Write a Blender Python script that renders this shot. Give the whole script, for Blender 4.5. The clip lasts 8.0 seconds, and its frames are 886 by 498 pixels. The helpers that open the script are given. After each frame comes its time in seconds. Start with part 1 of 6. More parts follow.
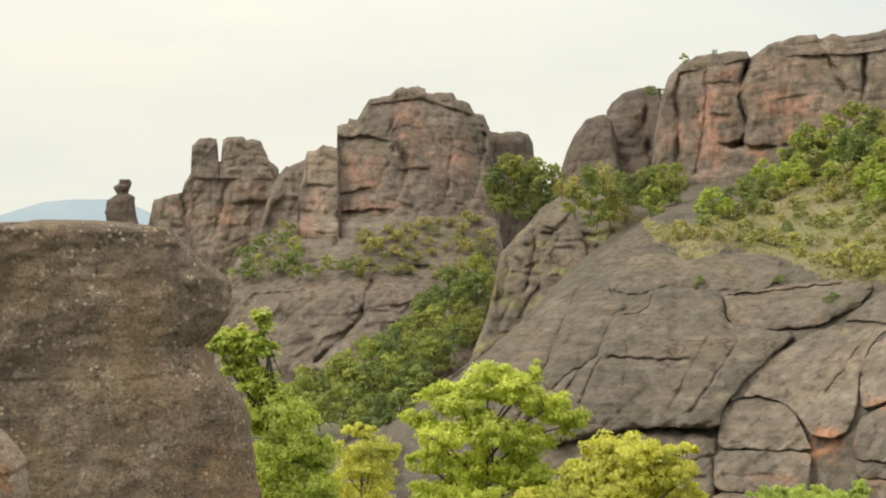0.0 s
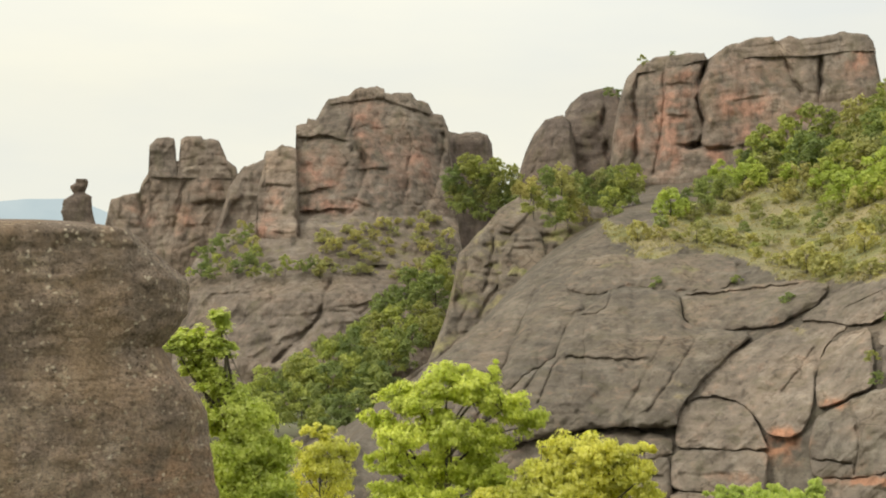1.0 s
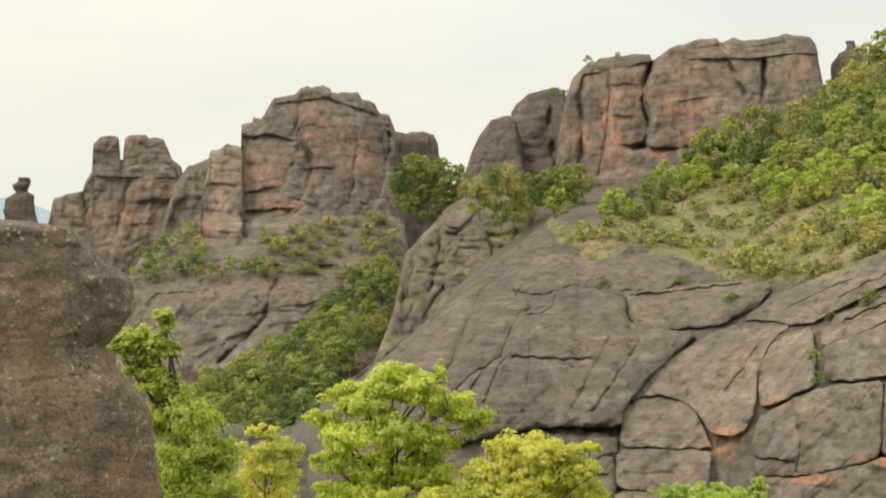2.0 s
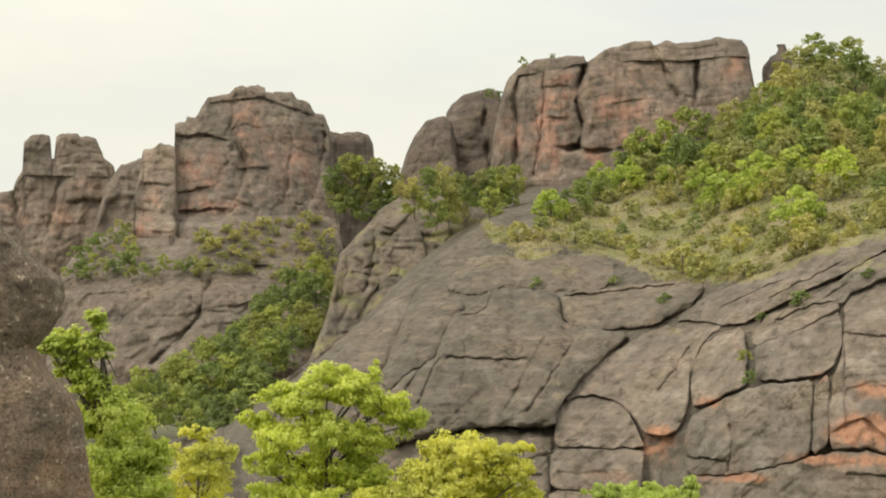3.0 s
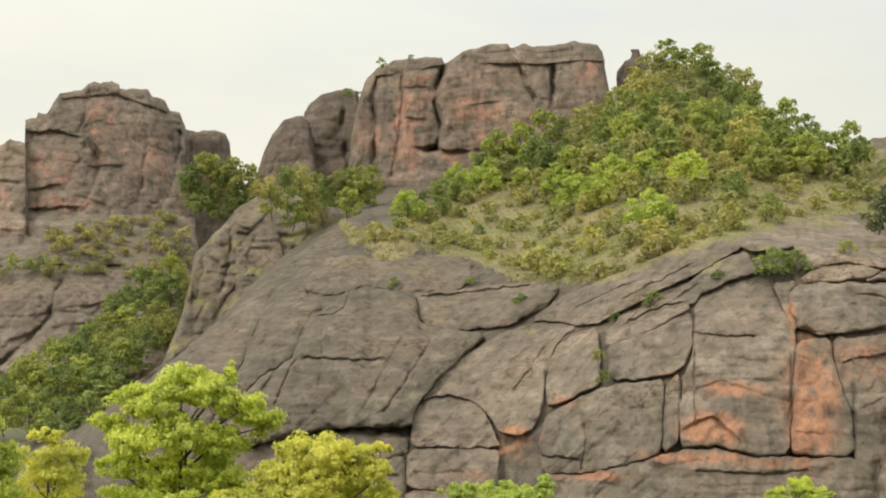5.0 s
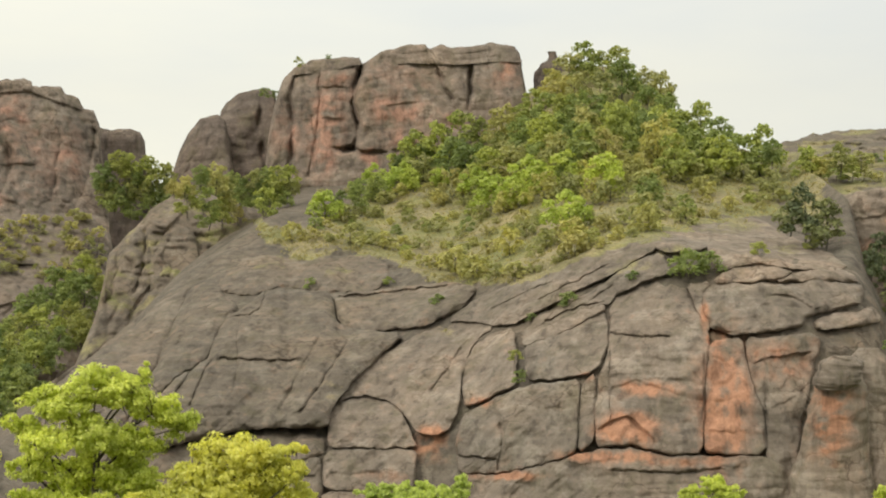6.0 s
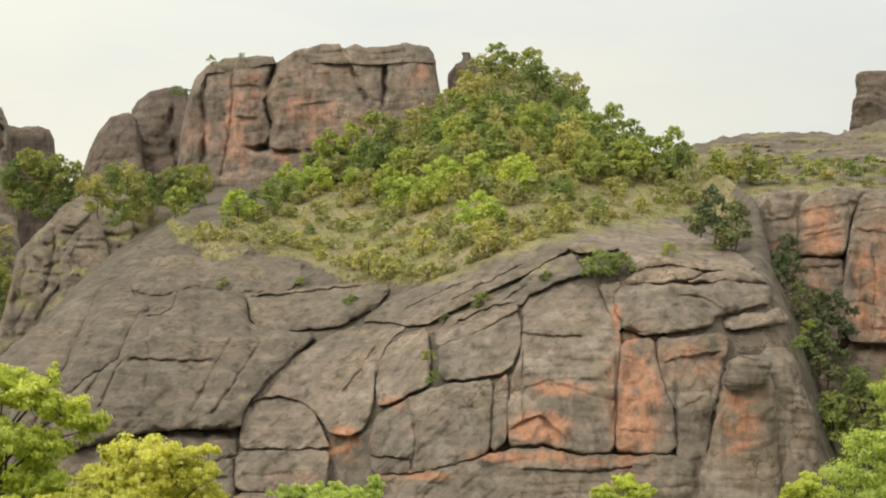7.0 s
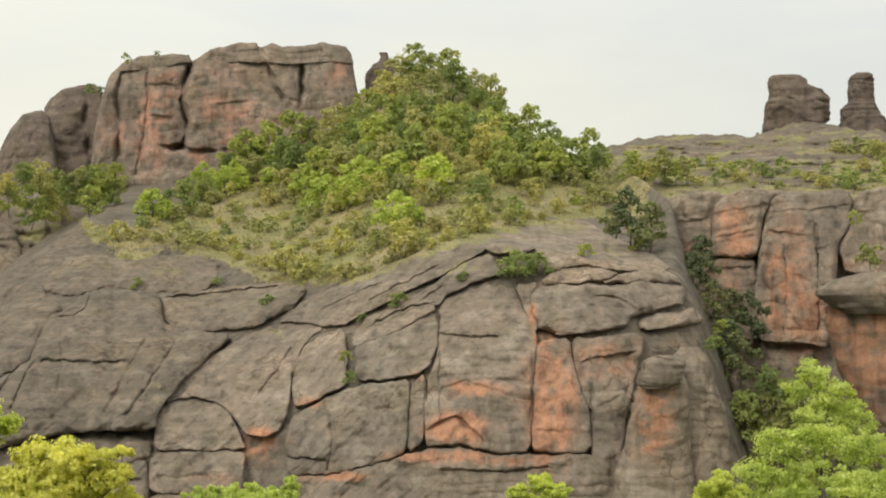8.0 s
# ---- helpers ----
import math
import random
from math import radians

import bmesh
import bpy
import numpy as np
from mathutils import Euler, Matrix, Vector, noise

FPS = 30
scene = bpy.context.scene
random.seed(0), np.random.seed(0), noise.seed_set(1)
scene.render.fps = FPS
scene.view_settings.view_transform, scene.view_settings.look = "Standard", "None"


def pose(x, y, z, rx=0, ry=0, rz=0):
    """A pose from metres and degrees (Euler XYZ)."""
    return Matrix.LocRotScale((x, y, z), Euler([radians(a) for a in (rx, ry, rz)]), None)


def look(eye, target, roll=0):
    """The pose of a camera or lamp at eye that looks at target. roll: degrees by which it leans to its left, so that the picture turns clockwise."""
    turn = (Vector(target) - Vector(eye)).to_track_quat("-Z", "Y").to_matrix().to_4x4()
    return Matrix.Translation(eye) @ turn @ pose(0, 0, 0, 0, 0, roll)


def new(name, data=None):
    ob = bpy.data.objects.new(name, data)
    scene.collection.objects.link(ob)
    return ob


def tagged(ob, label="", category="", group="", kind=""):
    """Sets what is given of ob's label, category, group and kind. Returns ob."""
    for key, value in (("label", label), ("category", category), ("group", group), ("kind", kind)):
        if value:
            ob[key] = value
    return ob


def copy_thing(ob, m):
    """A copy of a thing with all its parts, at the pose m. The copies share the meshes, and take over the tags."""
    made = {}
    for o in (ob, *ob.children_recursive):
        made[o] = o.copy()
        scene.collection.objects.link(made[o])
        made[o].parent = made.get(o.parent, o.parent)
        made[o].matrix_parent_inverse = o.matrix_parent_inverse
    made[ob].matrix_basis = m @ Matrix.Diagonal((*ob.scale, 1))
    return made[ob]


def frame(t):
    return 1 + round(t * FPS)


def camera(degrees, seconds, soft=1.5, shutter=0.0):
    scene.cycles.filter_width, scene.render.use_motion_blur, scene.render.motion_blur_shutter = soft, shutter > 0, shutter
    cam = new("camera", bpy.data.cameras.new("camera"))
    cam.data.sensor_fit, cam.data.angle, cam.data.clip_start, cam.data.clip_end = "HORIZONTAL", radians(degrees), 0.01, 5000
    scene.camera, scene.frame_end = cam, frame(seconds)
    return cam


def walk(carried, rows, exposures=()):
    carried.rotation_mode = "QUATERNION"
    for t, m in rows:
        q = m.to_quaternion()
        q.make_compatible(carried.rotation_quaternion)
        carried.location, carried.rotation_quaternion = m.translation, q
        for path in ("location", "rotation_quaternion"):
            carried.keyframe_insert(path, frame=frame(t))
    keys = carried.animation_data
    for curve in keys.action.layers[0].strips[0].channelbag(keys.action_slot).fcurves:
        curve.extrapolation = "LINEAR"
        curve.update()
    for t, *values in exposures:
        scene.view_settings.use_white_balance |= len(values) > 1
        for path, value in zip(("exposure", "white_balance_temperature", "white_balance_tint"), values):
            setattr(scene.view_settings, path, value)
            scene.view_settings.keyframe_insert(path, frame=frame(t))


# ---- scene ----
cam = camera(33.5, 8.0, soft=2.0)
EYE = 60.0
# a tripod pan: seconds, yaw, pitch, roll in degrees
ROWS = [
    (0.0, 0.0, 2.6, 0.03), (0.5, -0.676, 2.602, 0.02), (1.0, -1.603, 2.609, 0.02), (1.5, -2.573, 2.603, 0.01),
    (3.0, -6.239, 2.621, 0.0), (3.5, -7.497, 2.623, 0.0), (4.0, -8.853, 2.631, 0.0), (4.5, -10.261, 2.63, 0.0),
    (6.0, -15.008, 2.654, 0.0), (6.5, -16.634, 2.652, 0.0), (7.0, -18.369, 2.661, 0.0), (7.5, -19.903, 2.668, -0.02),
    (8.0, -21.596, 2.672, -0.03),
]
walk(cam, [(t, pose(0, 0, EYE, 90 + pitch, -roll, yaw)) for t, yaw, pitch, roll in ROWS])

# ---------------------------------------------------------------- sky and sun
world = bpy.data.worlds.new("overcast_sky")
scene.world = world
world.use_nodes = True
wn, wl = world.node_tree.nodes, world.node_tree.links
wn.clear()
w_out = wn.new("ShaderNodeOutputWorld")
sky = wn.new("ShaderNodeTexSky")
sky.sky_type, sky.sun_disc = "NISHITA", False
sky.sun_elevation, sky.sun_rotation = radians(39), radians(-120)
w_co = wn.new("ShaderNodeTexCoord")
w_map = wn.new("ShaderNodeMapping")
w_map.inputs["Scale"].default_value = (1.6, 1.6, 6.0)
w_noise = wn.new("ShaderNodeTexNoise")
w_noise.inputs["Scale"].default_value, w_noise.inputs["Detail"].default_value = 2.2, 5.0
w_ramp = wn.new("ShaderNodeValToRGB")
w_ramp.color_ramp.elements[0].position, w_ramp.color_ramp.elements[1].position = 0.3, 0.7
w_ramp.color_ramp.elements[0].color = (0.86, 0.865, 0.79, 1)
w_ramp.color_ramp.elements[1].color = (1.0, 0.965, 0.80, 1)
w_sep = wn.new("ShaderNodeSeparateXYZ")
w_up = wn.new("ShaderNodeMapRange")
w_up.inputs["From Min"].default_value, w_up.inputs["From Max"].default_value = 0.15, 0.9
w_up.inputs["To Min"].default_value, w_up.inputs["To Max"].default_value = 1.0, 2.0
w_mul = wn.new("ShaderNodeVectorMath")
w_mul.operation = "SCALE"
w_bg1, w_bg2 = wn.new("ShaderNodeBackground"), wn.new("ShaderNodeBackground")
w_bg1.inputs["Strength"].default_value, w_bg2.inputs["Strength"].default_value = 0.10, 1.0
w_mix = wn.new("ShaderNodeMixShader")
w_mix.inputs[0].default_value = 0.92
wl.new(w_co.outputs["Generated"], w_map.inputs["Vector"])
wl.new(w_map.outputs[0], w_noise.inputs["Vector"])
wl.new(w_noise.outputs[0], w_ramp.inputs[0])
wl.new(w_co.outputs["Generated"], w_sep.inputs[0])
wl.new(w_sep.outputs[2], w_up.inputs["Value"])
wl.new(w_ramp.outputs[0], w_mul.inputs[0])
wl.new(w_up.outputs[0], w_mul.inputs["Scale"])
w_east = wn.new("ShaderNodeMapRange")
w_east.interpolation_type = "SMOOTHSTEP"
w_east.inputs["From Min"].default_value, w_east.inputs["From Max"].default_value = 0.05, 0.6
w_grey = wn.new("ShaderNodeMix")
w_grey.data_type, w_grey.blend_type = "RGBA", "MULTIPLY"
w_grey.inputs[7].default_value = (0.87, 0.885, 0.93, 1)
wl.new(w_sep.outputs[0], w_east.inputs["Value"])
wl.new(w_east.outputs[0], w_grey.inputs[0])
wl.new(w_mul.outputs[0], w_grey.inputs[6])
wl.new(w_grey.outputs[2], w_bg2.inputs["Color"])
wl.new(sky.outputs[0], w_bg1.inputs["Color"])
wl.new(w_bg1.outputs[0], w_mix.inputs[1])
wl.new(w_bg2.outputs[0], w_mix.inputs[2])
wl.new(w_mix.outputs[0], w_out.inputs["Surface"])

sun = new("sun", bpy.data.lights.new("sun", "SUN"))
sun.data.energy, sun.data.angle, sun.data.color = 1.75, radians(16), (1.0, 0.95, 0.84)
sun.matrix_world = look((-190, -50, 170), (0, 60, 0))


# ---------------------------------------------------------------- materials
def node_mat(name):
    m = bpy.data.materials.new(name)
    m.use_nodes = True
    nt = m.node_tree
    nt.nodes.clear()
    out = nt.nodes.new("ShaderNodeOutputMaterial")
    return m, nt, out


def add_noise(nt, vec, scale, detail=6.0, rough=0.6, stretch=None):
    n = nt.nodes.new("ShaderNodeTexNoise")
    n.inputs["Scale"].default_value, n.inputs["Detail"].default_value, n.inputs["Roughness"].default_value = scale, detail, rough
    if stretch:
        mp = nt.nodes.new("ShaderNodeMapping")
        mp.inputs["Scale"].default_value = stretch
        nt.links.new(vec, mp.inputs["Vector"])
        vec = mp.outputs[0]
    nt.links.new(vec, n.inputs["Vector"])
    return n.outputs["Fac"]


def ramp(nt, fac, stops):
    r = nt.nodes.new("ShaderNodeValToRGB")
    els = r.color_ramp.elements
    while len(els) < len(stops):
        els.new(0.5)
    for e, (p, c) in zip(els, stops):
        e.position, e.color = p, (*c, 1) if len(c) == 3 else c
    nt.links.new(fac, r.inputs[0])
    return r.outputs["Color"]


def mix(nt, fac, a, b, mode="MIX"):
    n = nt.nodes.new("ShaderNodeMix")
    n.data_type, n.blend_type = "RGBA", mode
    for sock, v in ((n.inputs[0], fac), (n.inputs[6], a), (n.inputs[7], b)):
        if isinstance(v, (int, float)):
            sock.default_value = v
        elif isinstance(v, tuple):
            sock.default_value = (*v, 1)
        else:
            nt.links.new(v, sock)
    return n.outputs[2]


def grey(v):
    return (v, v, v)


def rock_mat(name, dark, light, red, grain=1.0, bump=0.5, speck=0.35, lichen=False):
    """Lichen-grey conglomerate over red sandstone; the attribute red bares the stone, veg lays turf on it."""
    pale = tuple(min(1.0, c * 1.5) * t for c, t in zip(light, (0.95, 1.0, 1.02)))
    m, nt, out = node_mat(name)
    geo = nt.nodes.new("ShaderNodeNewGeometry")
    pos = geo.outputs["Position"]
    big = add_noise(nt, pos, 0.09 * grain, 5)
    mid = add_noise(nt, pos, 0.55 * grain, 8, 0.65)
    fine = add_noise(nt, pos, 3.2 * grain, 8, 0.7)
    streak = add_noise(nt, pos, 0.8 * grain, 5, 0.6, (1, 1, 0.12))
    strata = add_noise(nt, pos, 0.5 * grain, 5, 0.65, (0.12, 0.12, 3.2))
    base = mix(nt, ramp(nt, mid, [(0.25, grey(0.1)), (0.7, grey(1))]), dark, light)
    patch = add_noise(nt, pos, 0.22 * grain, 7, 0.7)
    base = mix(nt, ramp(nt, patch, [(0.53, grey(0)), (0.60, grey(0.42))]), base, pale)
    base = mix(nt, 0.75, base, ramp(nt, big, [(0.28, (0.55, 0.57, 0.58)), (0.5, (0.95, 0.95, 0.93)), (0.72, (1.3, 1.2, 1.08))]), "MULTIPLY")
    base = mix(nt, 0.2 if lichen else 0.75, base, ramp(nt, streak, [(0.34, grey(0.5)), (0.45, grey(0.98)), (0.66, grey(1.16))]), "MULTIPLY")
    base = mix(nt, 0.06 if lichen else 0.4, base, ramp(nt, strata, [(0.35, grey(0.68)), (0.6, grey(1.16))]), "MULTIPLY")
    if not lichen:
        bent = nt.nodes.new("ShaderNodeVectorMath")
        bent.operation = "MULTIPLY_ADD"
        wob = nt.nodes.new("ShaderNodeTexNoise")
        wob.inputs["Scale"].default_value, wob.inputs["Detail"].default_value = 0.45 * grain, 5.0
        nt.links.new(pos, wob.inputs["Vector"])
        nt.links.new(wob.outputs["Color"], bent.inputs[0])
        bent.inputs[1].default_value = (3.2 / grain,) * 3
        nt.links.new(pos, bent.inputs[2])
        squat = nt.nodes.new("ShaderNodeMapping")
        squat.inputs["Scale"].default_value = (0.8, 0.8, 1.7)
        nt.links.new(bent.outputs[0], squat.inputs["Vector"])
        split = nt.nodes.new("ShaderNodeTexVoronoi")
        split.feature = "DISTANCE_TO_EDGE"
        split.inputs["Scale"].default_value = 0.26 * grain
        nt.links.new(squat.outputs[0], split.inputs["Vector"])
        hair = mix(nt, 1.0, ramp(nt, split.outputs["Distance"], [(0.0, grey(1)), (0.035, grey(0))]), ramp(nt, big, [(0.46, grey(0)), (0.6, grey(1))]), "MULTIPLY")
        base = mix(nt, hair, base, mix(nt, 1.0, base, (0.5, 0.47, 0.45), "MULTIPLY"))
    algae = add_noise(nt, pos, 0.35 * grain, 6, 0.7, (1, 1, 0.3))
    base = mix(nt, ramp(nt, algae, [(0.5, grey(0)), (0.68, grey(0.0 if lichen else 0.5))]), base, (0.112, 0.099, 0.060))
    att = nt.nodes.new("ShaderNodeAttribute")
    att.attribute_name = "red"
    stone = mix(nt, ramp(nt, fine, [(0.3, grey(0)), (0.7, grey(1))]), tuple(c * 0.85 for c in red), red)
    stone = mix(nt, 0.85, stone, ramp(nt, streak, [(0.32, (0.5, 0.5, 0.5)), (0.5, (0.95, 0.95, 0.95)), (0.68, (1.25, 1.25, 1.22))]), "MULTIPLY")
    edge = nt.nodes.new("ShaderNodeMath")
    edge.operation = "MULTIPLY_ADD"
    nt.links.new(mid, edge.inputs[0])
    edge.inputs[1].default_value = 0.9
    nt.links.new(att.outputs["Fac"], edge.inputs[2])
    bare = ramp(nt, edge.outputs[0], [(0.5, grey(0)), (0.85, grey(0.55)), (1.25, grey(1))])
    base = mix(nt, bare, base, stone)
    if lichen:
        where = add_noise(nt, pos, 1.3, 5)
        for size, most, tone in ((4.5, 0.8, (0.44, 0.37, 0.28)), (9.0, 0.95, (0.56, 0.50, 0.40)), (6.5, 0.8, (0.07, 0.052, 0.04)), (16.0, 0.85, (0.06, 0.046, 0.036))):
            vor = nt.nodes.new("ShaderNodeTexVoronoi")
            vor.inputs["Scale"].default_value = size
            bent = nt.nodes.new("ShaderNodeVectorMath")
            bent.operation = "MULTIPLY_ADD"
            wob = nt.nodes.new("ShaderNodeTexNoise")
            wob.inputs["Scale"].default_value = size * 0.7
            nt.links.new(pos, wob.inputs["Vector"])
            nt.links.new(wob.outputs["Color"], bent.inputs[0])
            bent.inputs[1].default_value = (1.4 / size,) * 3
            nt.links.new(pos, bent.inputs[2])
            nt.links.new(bent.outputs[0], vor.inputs["Vector"])
            sep = nt.nodes.new("ShaderNodeSeparateColor")
            nt.links.new(vor.outputs["Color"], sep.inputs[0])
            some = ramp(nt, sep.outputs[0], [(0.62, grey(0)), (0.66, grey(1))])
            spot = mix(nt, 1.0, ramp(nt, vor.outputs["Distance"], [(0.2, grey(most)), (0.36, grey(0))]), some, "MULTIPLY")
            spot = mix(nt, 1.0, spot, ramp(nt, where, [(0.36, grey(0.25)), (0.62, grey(1))]), "MULTIPLY")
            base = mix(nt, spot, base, tone)
        pit = add_noise(nt, pos, 16.0, 6, 0.75)
        base = mix(nt, 0.6, base, ramp(nt, pit, [(0.34, grey(0.35)), (0.44, grey(0.95)), (0.7, (1.25, 1.18, 1.08))]), "MULTIPLY")
        tint = add_noise(nt, pos, 0.7, 5)
        base = mix(nt, ramp(nt, tint, [(0.48, grey(0)), (0.7, grey(0.6))]), base, (0.31, 0.215, 0.13))
    base = mix(nt, speck, base, ramp(nt, fine, [(0.34, grey(0.45)), (0.5, grey(1.0)), (0.68, grey(1.5))]), "MULTIPLY")
    info = nt.nodes.new("ShaderNodeObjectInfo")
    base = mix(nt, 1.0, base, ramp(nt, info.outputs["Random"], [(0.0, (0.86, 0.87, 0.86)), (0.5, (1.0, 0.99, 0.97)), (1.0, (1.12, 1.09, 1.05))]), "MULTIPLY")
    coarse = add_noise(nt, pos, 1.2 * grain, 6, 0.75)
    base = mix(nt, 0.3, base, ramp(nt, coarse, [(0.36, grey(0.78)), (0.5, grey(1.04)), (0.66, grey(1.22))]), "MULTIPLY")
    veg = nt.nodes.new("ShaderNodeAttribute")
    veg.attribute_name = "veg"
    vedge = nt.nodes.new("ShaderNodeMath")
    vedge.operation = "MULTIPLY_ADD"
    nt.links.new(mid, vedge.inputs[0])
    vedge.inputs[1].default_value = 0.8
    nt.links.new(veg.outputs["Fac"], vedge.inputs[2])
    turf = mix(nt, ramp(nt, fine, [(0.35, grey(0)), (0.65, grey(1))]), (0.15, 0.13, 0.07), (0.33, 0.28, 0.155))
    turf = mix(nt, ramp(nt, big, [(0.4, grey(0)), (0.6, grey(1))]), turf, mix(nt, 1.0, turf, (0.8, 0.92, 0.68), "MULTIPLY"))
    turf = mix(nt, 0.8, turf, ramp(nt, patch, [(0.36, (0.62, 0.64, 0.62)), (0.52, (1.0, 1.0, 1.0)), (0.66, (1.25, 1.18, 1.05))]), "MULTIPLY")
    base = mix(nt, ramp(nt, vedge.outputs[0], [(0.72, grey(0)), (0.92, grey(1))]), base, turf)
    bs = nt.nodes.new("ShaderNodeBsdfPrincipled")
    nt.links.new(base, bs.inputs["Base Color"])
    bs.inputs["Roughness"].default_value = 0.92
    bs.inputs["Specular IOR Level"].default_value = 0.25
    h = mix(nt, 0.45, mid, fine)
    h = mix(nt, 0.15, h, strata)
    if not lichen:
        h = mix(nt, hair, h, mix(nt, 1.0, h, grey(0.55), "MULTIPLY"))
    bp = nt.nodes.new("ShaderNodeBump")
    bp.inputs["Strength"].default_value, bp.inputs["Distance"].default_value = bump, 1.1 / grain
    nt.links.new(h, bp.inputs["Height"])
    nt.links.new(bp.outputs[0], bs.inputs["Normal"])
    nt.links.new(bs.outputs[0], out.inputs["Surface"])
    return m


def leaf_mat(name, a, b, c, through_light=0.35, vary=0.85):
    m, nt, out = node_mat(name)
    geo = nt.nodes.new("ShaderNodeNewGeometry")
    info = nt.nodes.new("ShaderNodeObjectInfo")
    col = ramp(nt, geo.outputs["Random Per Island"], [(0.0, a), (0.5, b), (1.0, c)])
    tone = ramp(nt, info.outputs["Random"], [(0.0, (0.58, 0.66, 0.68)), (0.3, (0.8, 0.86, 0.85)), (0.55, (1.0, 1.0, 0.9)), (0.75, (1.35, 1.28, 0.95)), (0.9, (1.05, 0.95, 0.85)), (1.0, (0.85, 0.78, 0.78))])
    col = mix(nt, vary, col, tone, "MULTIPLY")
    patch = add_noise(nt, geo.outputs["Position"], 0.35, 3)
    col = mix(nt, 0.5, col, ramp(nt, patch, [(0.35, (0.7, 0.75, 0.7)), (0.65, (1.25, 1.2, 1.0))]), "MULTIPLY")
    bs = nt.nodes.new("ShaderNodeBsdfPrincipled")
    nt.links.new(col, bs.inputs["Base Color"])
    bs.inputs["Roughness"].default_value = 0.6
    bs.inputs["Specular IOR Level"].default_value = 0.25
    tr = nt.nodes.new("ShaderNodeBsdfTranslucent")
    nt.links.new(mix(nt, 1.0, col, (1.2, 1.22, 0.75), "MULTIPLY"), tr.inputs["Color"])
    ms = nt.nodes.new("ShaderNodeMixShader")
    ms.inputs[0].default_value = through_light
    nt.links.new(bs.outputs[0], ms.inputs[1])
    nt.links.new(tr.outputs[0], ms.inputs[2])
    nt.links.new(ms.outputs[0], out.inputs["Surface"])
    return m


def bark_mat():
    m, nt, out = node_mat("bark")
    geo = nt.nodes.new("ShaderNodeNewGeometry")
    n = add_noise(nt, geo.outputs["Position"], 9.0, 6, 0.7, (1, 1, 0.25))
    bs = nt.nodes.new("ShaderNodeBsdfPrincipled")
    nt.links.new(ramp(nt, n, [(0.3, (0.035, 0.03, 0.024)), (0.7, (0.13, 0.11, 0.085))]), bs.inputs["Base Color"])
    bs.inputs["Roughness"].default_value = 0.95
    bp = nt.nodes.new("ShaderNodeBump")
    bp.inputs["Strength"].default_value, bp.inputs["Distance"].default_value = 0.6, 0.03
    nt.links.new(n, bp.inputs["Height"])
    nt.links.new(bp.outputs[0], bs.inputs["Normal"])
    nt.links.new(bs.outputs[0], out.inputs["Surface"])
    return m


def ground_mat():
    m, nt, out = node_mat("turf")
    geo = nt.nodes.new("ShaderNodeNewGeometry")
    a = add_noise(nt, geo.outputs["Position"], 0.03, 6)
    b = add_noise(nt, geo.outputs["Position"], 1.5, 8, 0.7)
    col = mix(nt, ramp(nt, b, [(0.3, grey(0)), (0.7, grey(1))]), (0.05, 0.075, 0.025), (0.13, 0.14, 0.055))
    col = mix(nt, ramp(nt, a, [(0.4, grey(0)), (0.65, grey(1))]), col, (0.17, 0.15, 0.085))
    bs = nt.nodes.new("ShaderNodeBsdfPrincipled")
    nt.links.new(col, bs.inputs["Base Color"])
    bs.inputs["Roughness"].default_value = 1.0
    nt.links.new(bs.outputs[0], out.inputs["Surface"])
    return m


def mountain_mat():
    """A far range; the haze of kilometres of air is painted into its glow."""
    m, nt, out = node_mat("mountain_haze_glow")
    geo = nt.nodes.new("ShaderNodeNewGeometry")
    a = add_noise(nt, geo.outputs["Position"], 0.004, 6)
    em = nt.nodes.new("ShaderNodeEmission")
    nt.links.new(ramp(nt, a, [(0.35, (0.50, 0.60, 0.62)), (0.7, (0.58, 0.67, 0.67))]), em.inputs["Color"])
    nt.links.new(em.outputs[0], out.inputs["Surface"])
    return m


ROCK = rock_mat("weathered_rock", (0.132, 0.107, 0.088), (0.245, 0.201, 0.167), (0.39, 0.208, 0.135), bump=0.4, speck=0.15)
ROCK_SLAB = rock_mat("mossy_slab_rock", (0.097, 0.080, 0.065), (0.180, 0.149, 0.122), (0.36, 0.19, 0.12), bump=0.4, speck=0.16)
ROCK_FAR = rock_mat("far_rock", (0.118, 0.095, 0.080), (0.232, 0.188, 0.157), (0.34, 0.20, 0.15), grain=0.8, bump=0.4, speck=0.25)
ROCK_NEAR = rock_mat("near_rock", (0.165, 0.126, 0.102), (0.285, 0.224, 0.182), (0.44, 0.26, 0.17), grain=5.0, bump=1.0, speck=0.5, lichen=True)
ROCK_DARK = rock_mat("dark_rock", (0.072, 0.056, 0.049), (0.150, 0.119, 0.102), (0.26, 0.15, 0.115), grain=0.8, bump=0.35)
ROCK_PINK = rock_mat("pink_lichened_rock", (0.34, 0.25, 0.21), (0.55, 0.46, 0.40), (0.55, 0.30, 0.21), grain=7.0, bump=1.0, speck=0.6, lichen=True)
LIME = leaf_mat("lime_leaves", (0.42, 0.47, 0.115), (0.58, 0.63, 0.17), (0.72, 0.75, 0.28), 0.55, 0.1)
YELLOW = leaf_mat("yellow_leaves", (0.54, 0.53, 0.12), (0.71, 0.69, 0.20), (0.82, 0.79, 0.34), 0.55, 0.1)
GREEN = leaf_mat("green_leaves", (0.195, 0.23, 0.085), (0.305, 0.345, 0.13), (0.41, 0.45, 0.19), 0.5, 0.85)
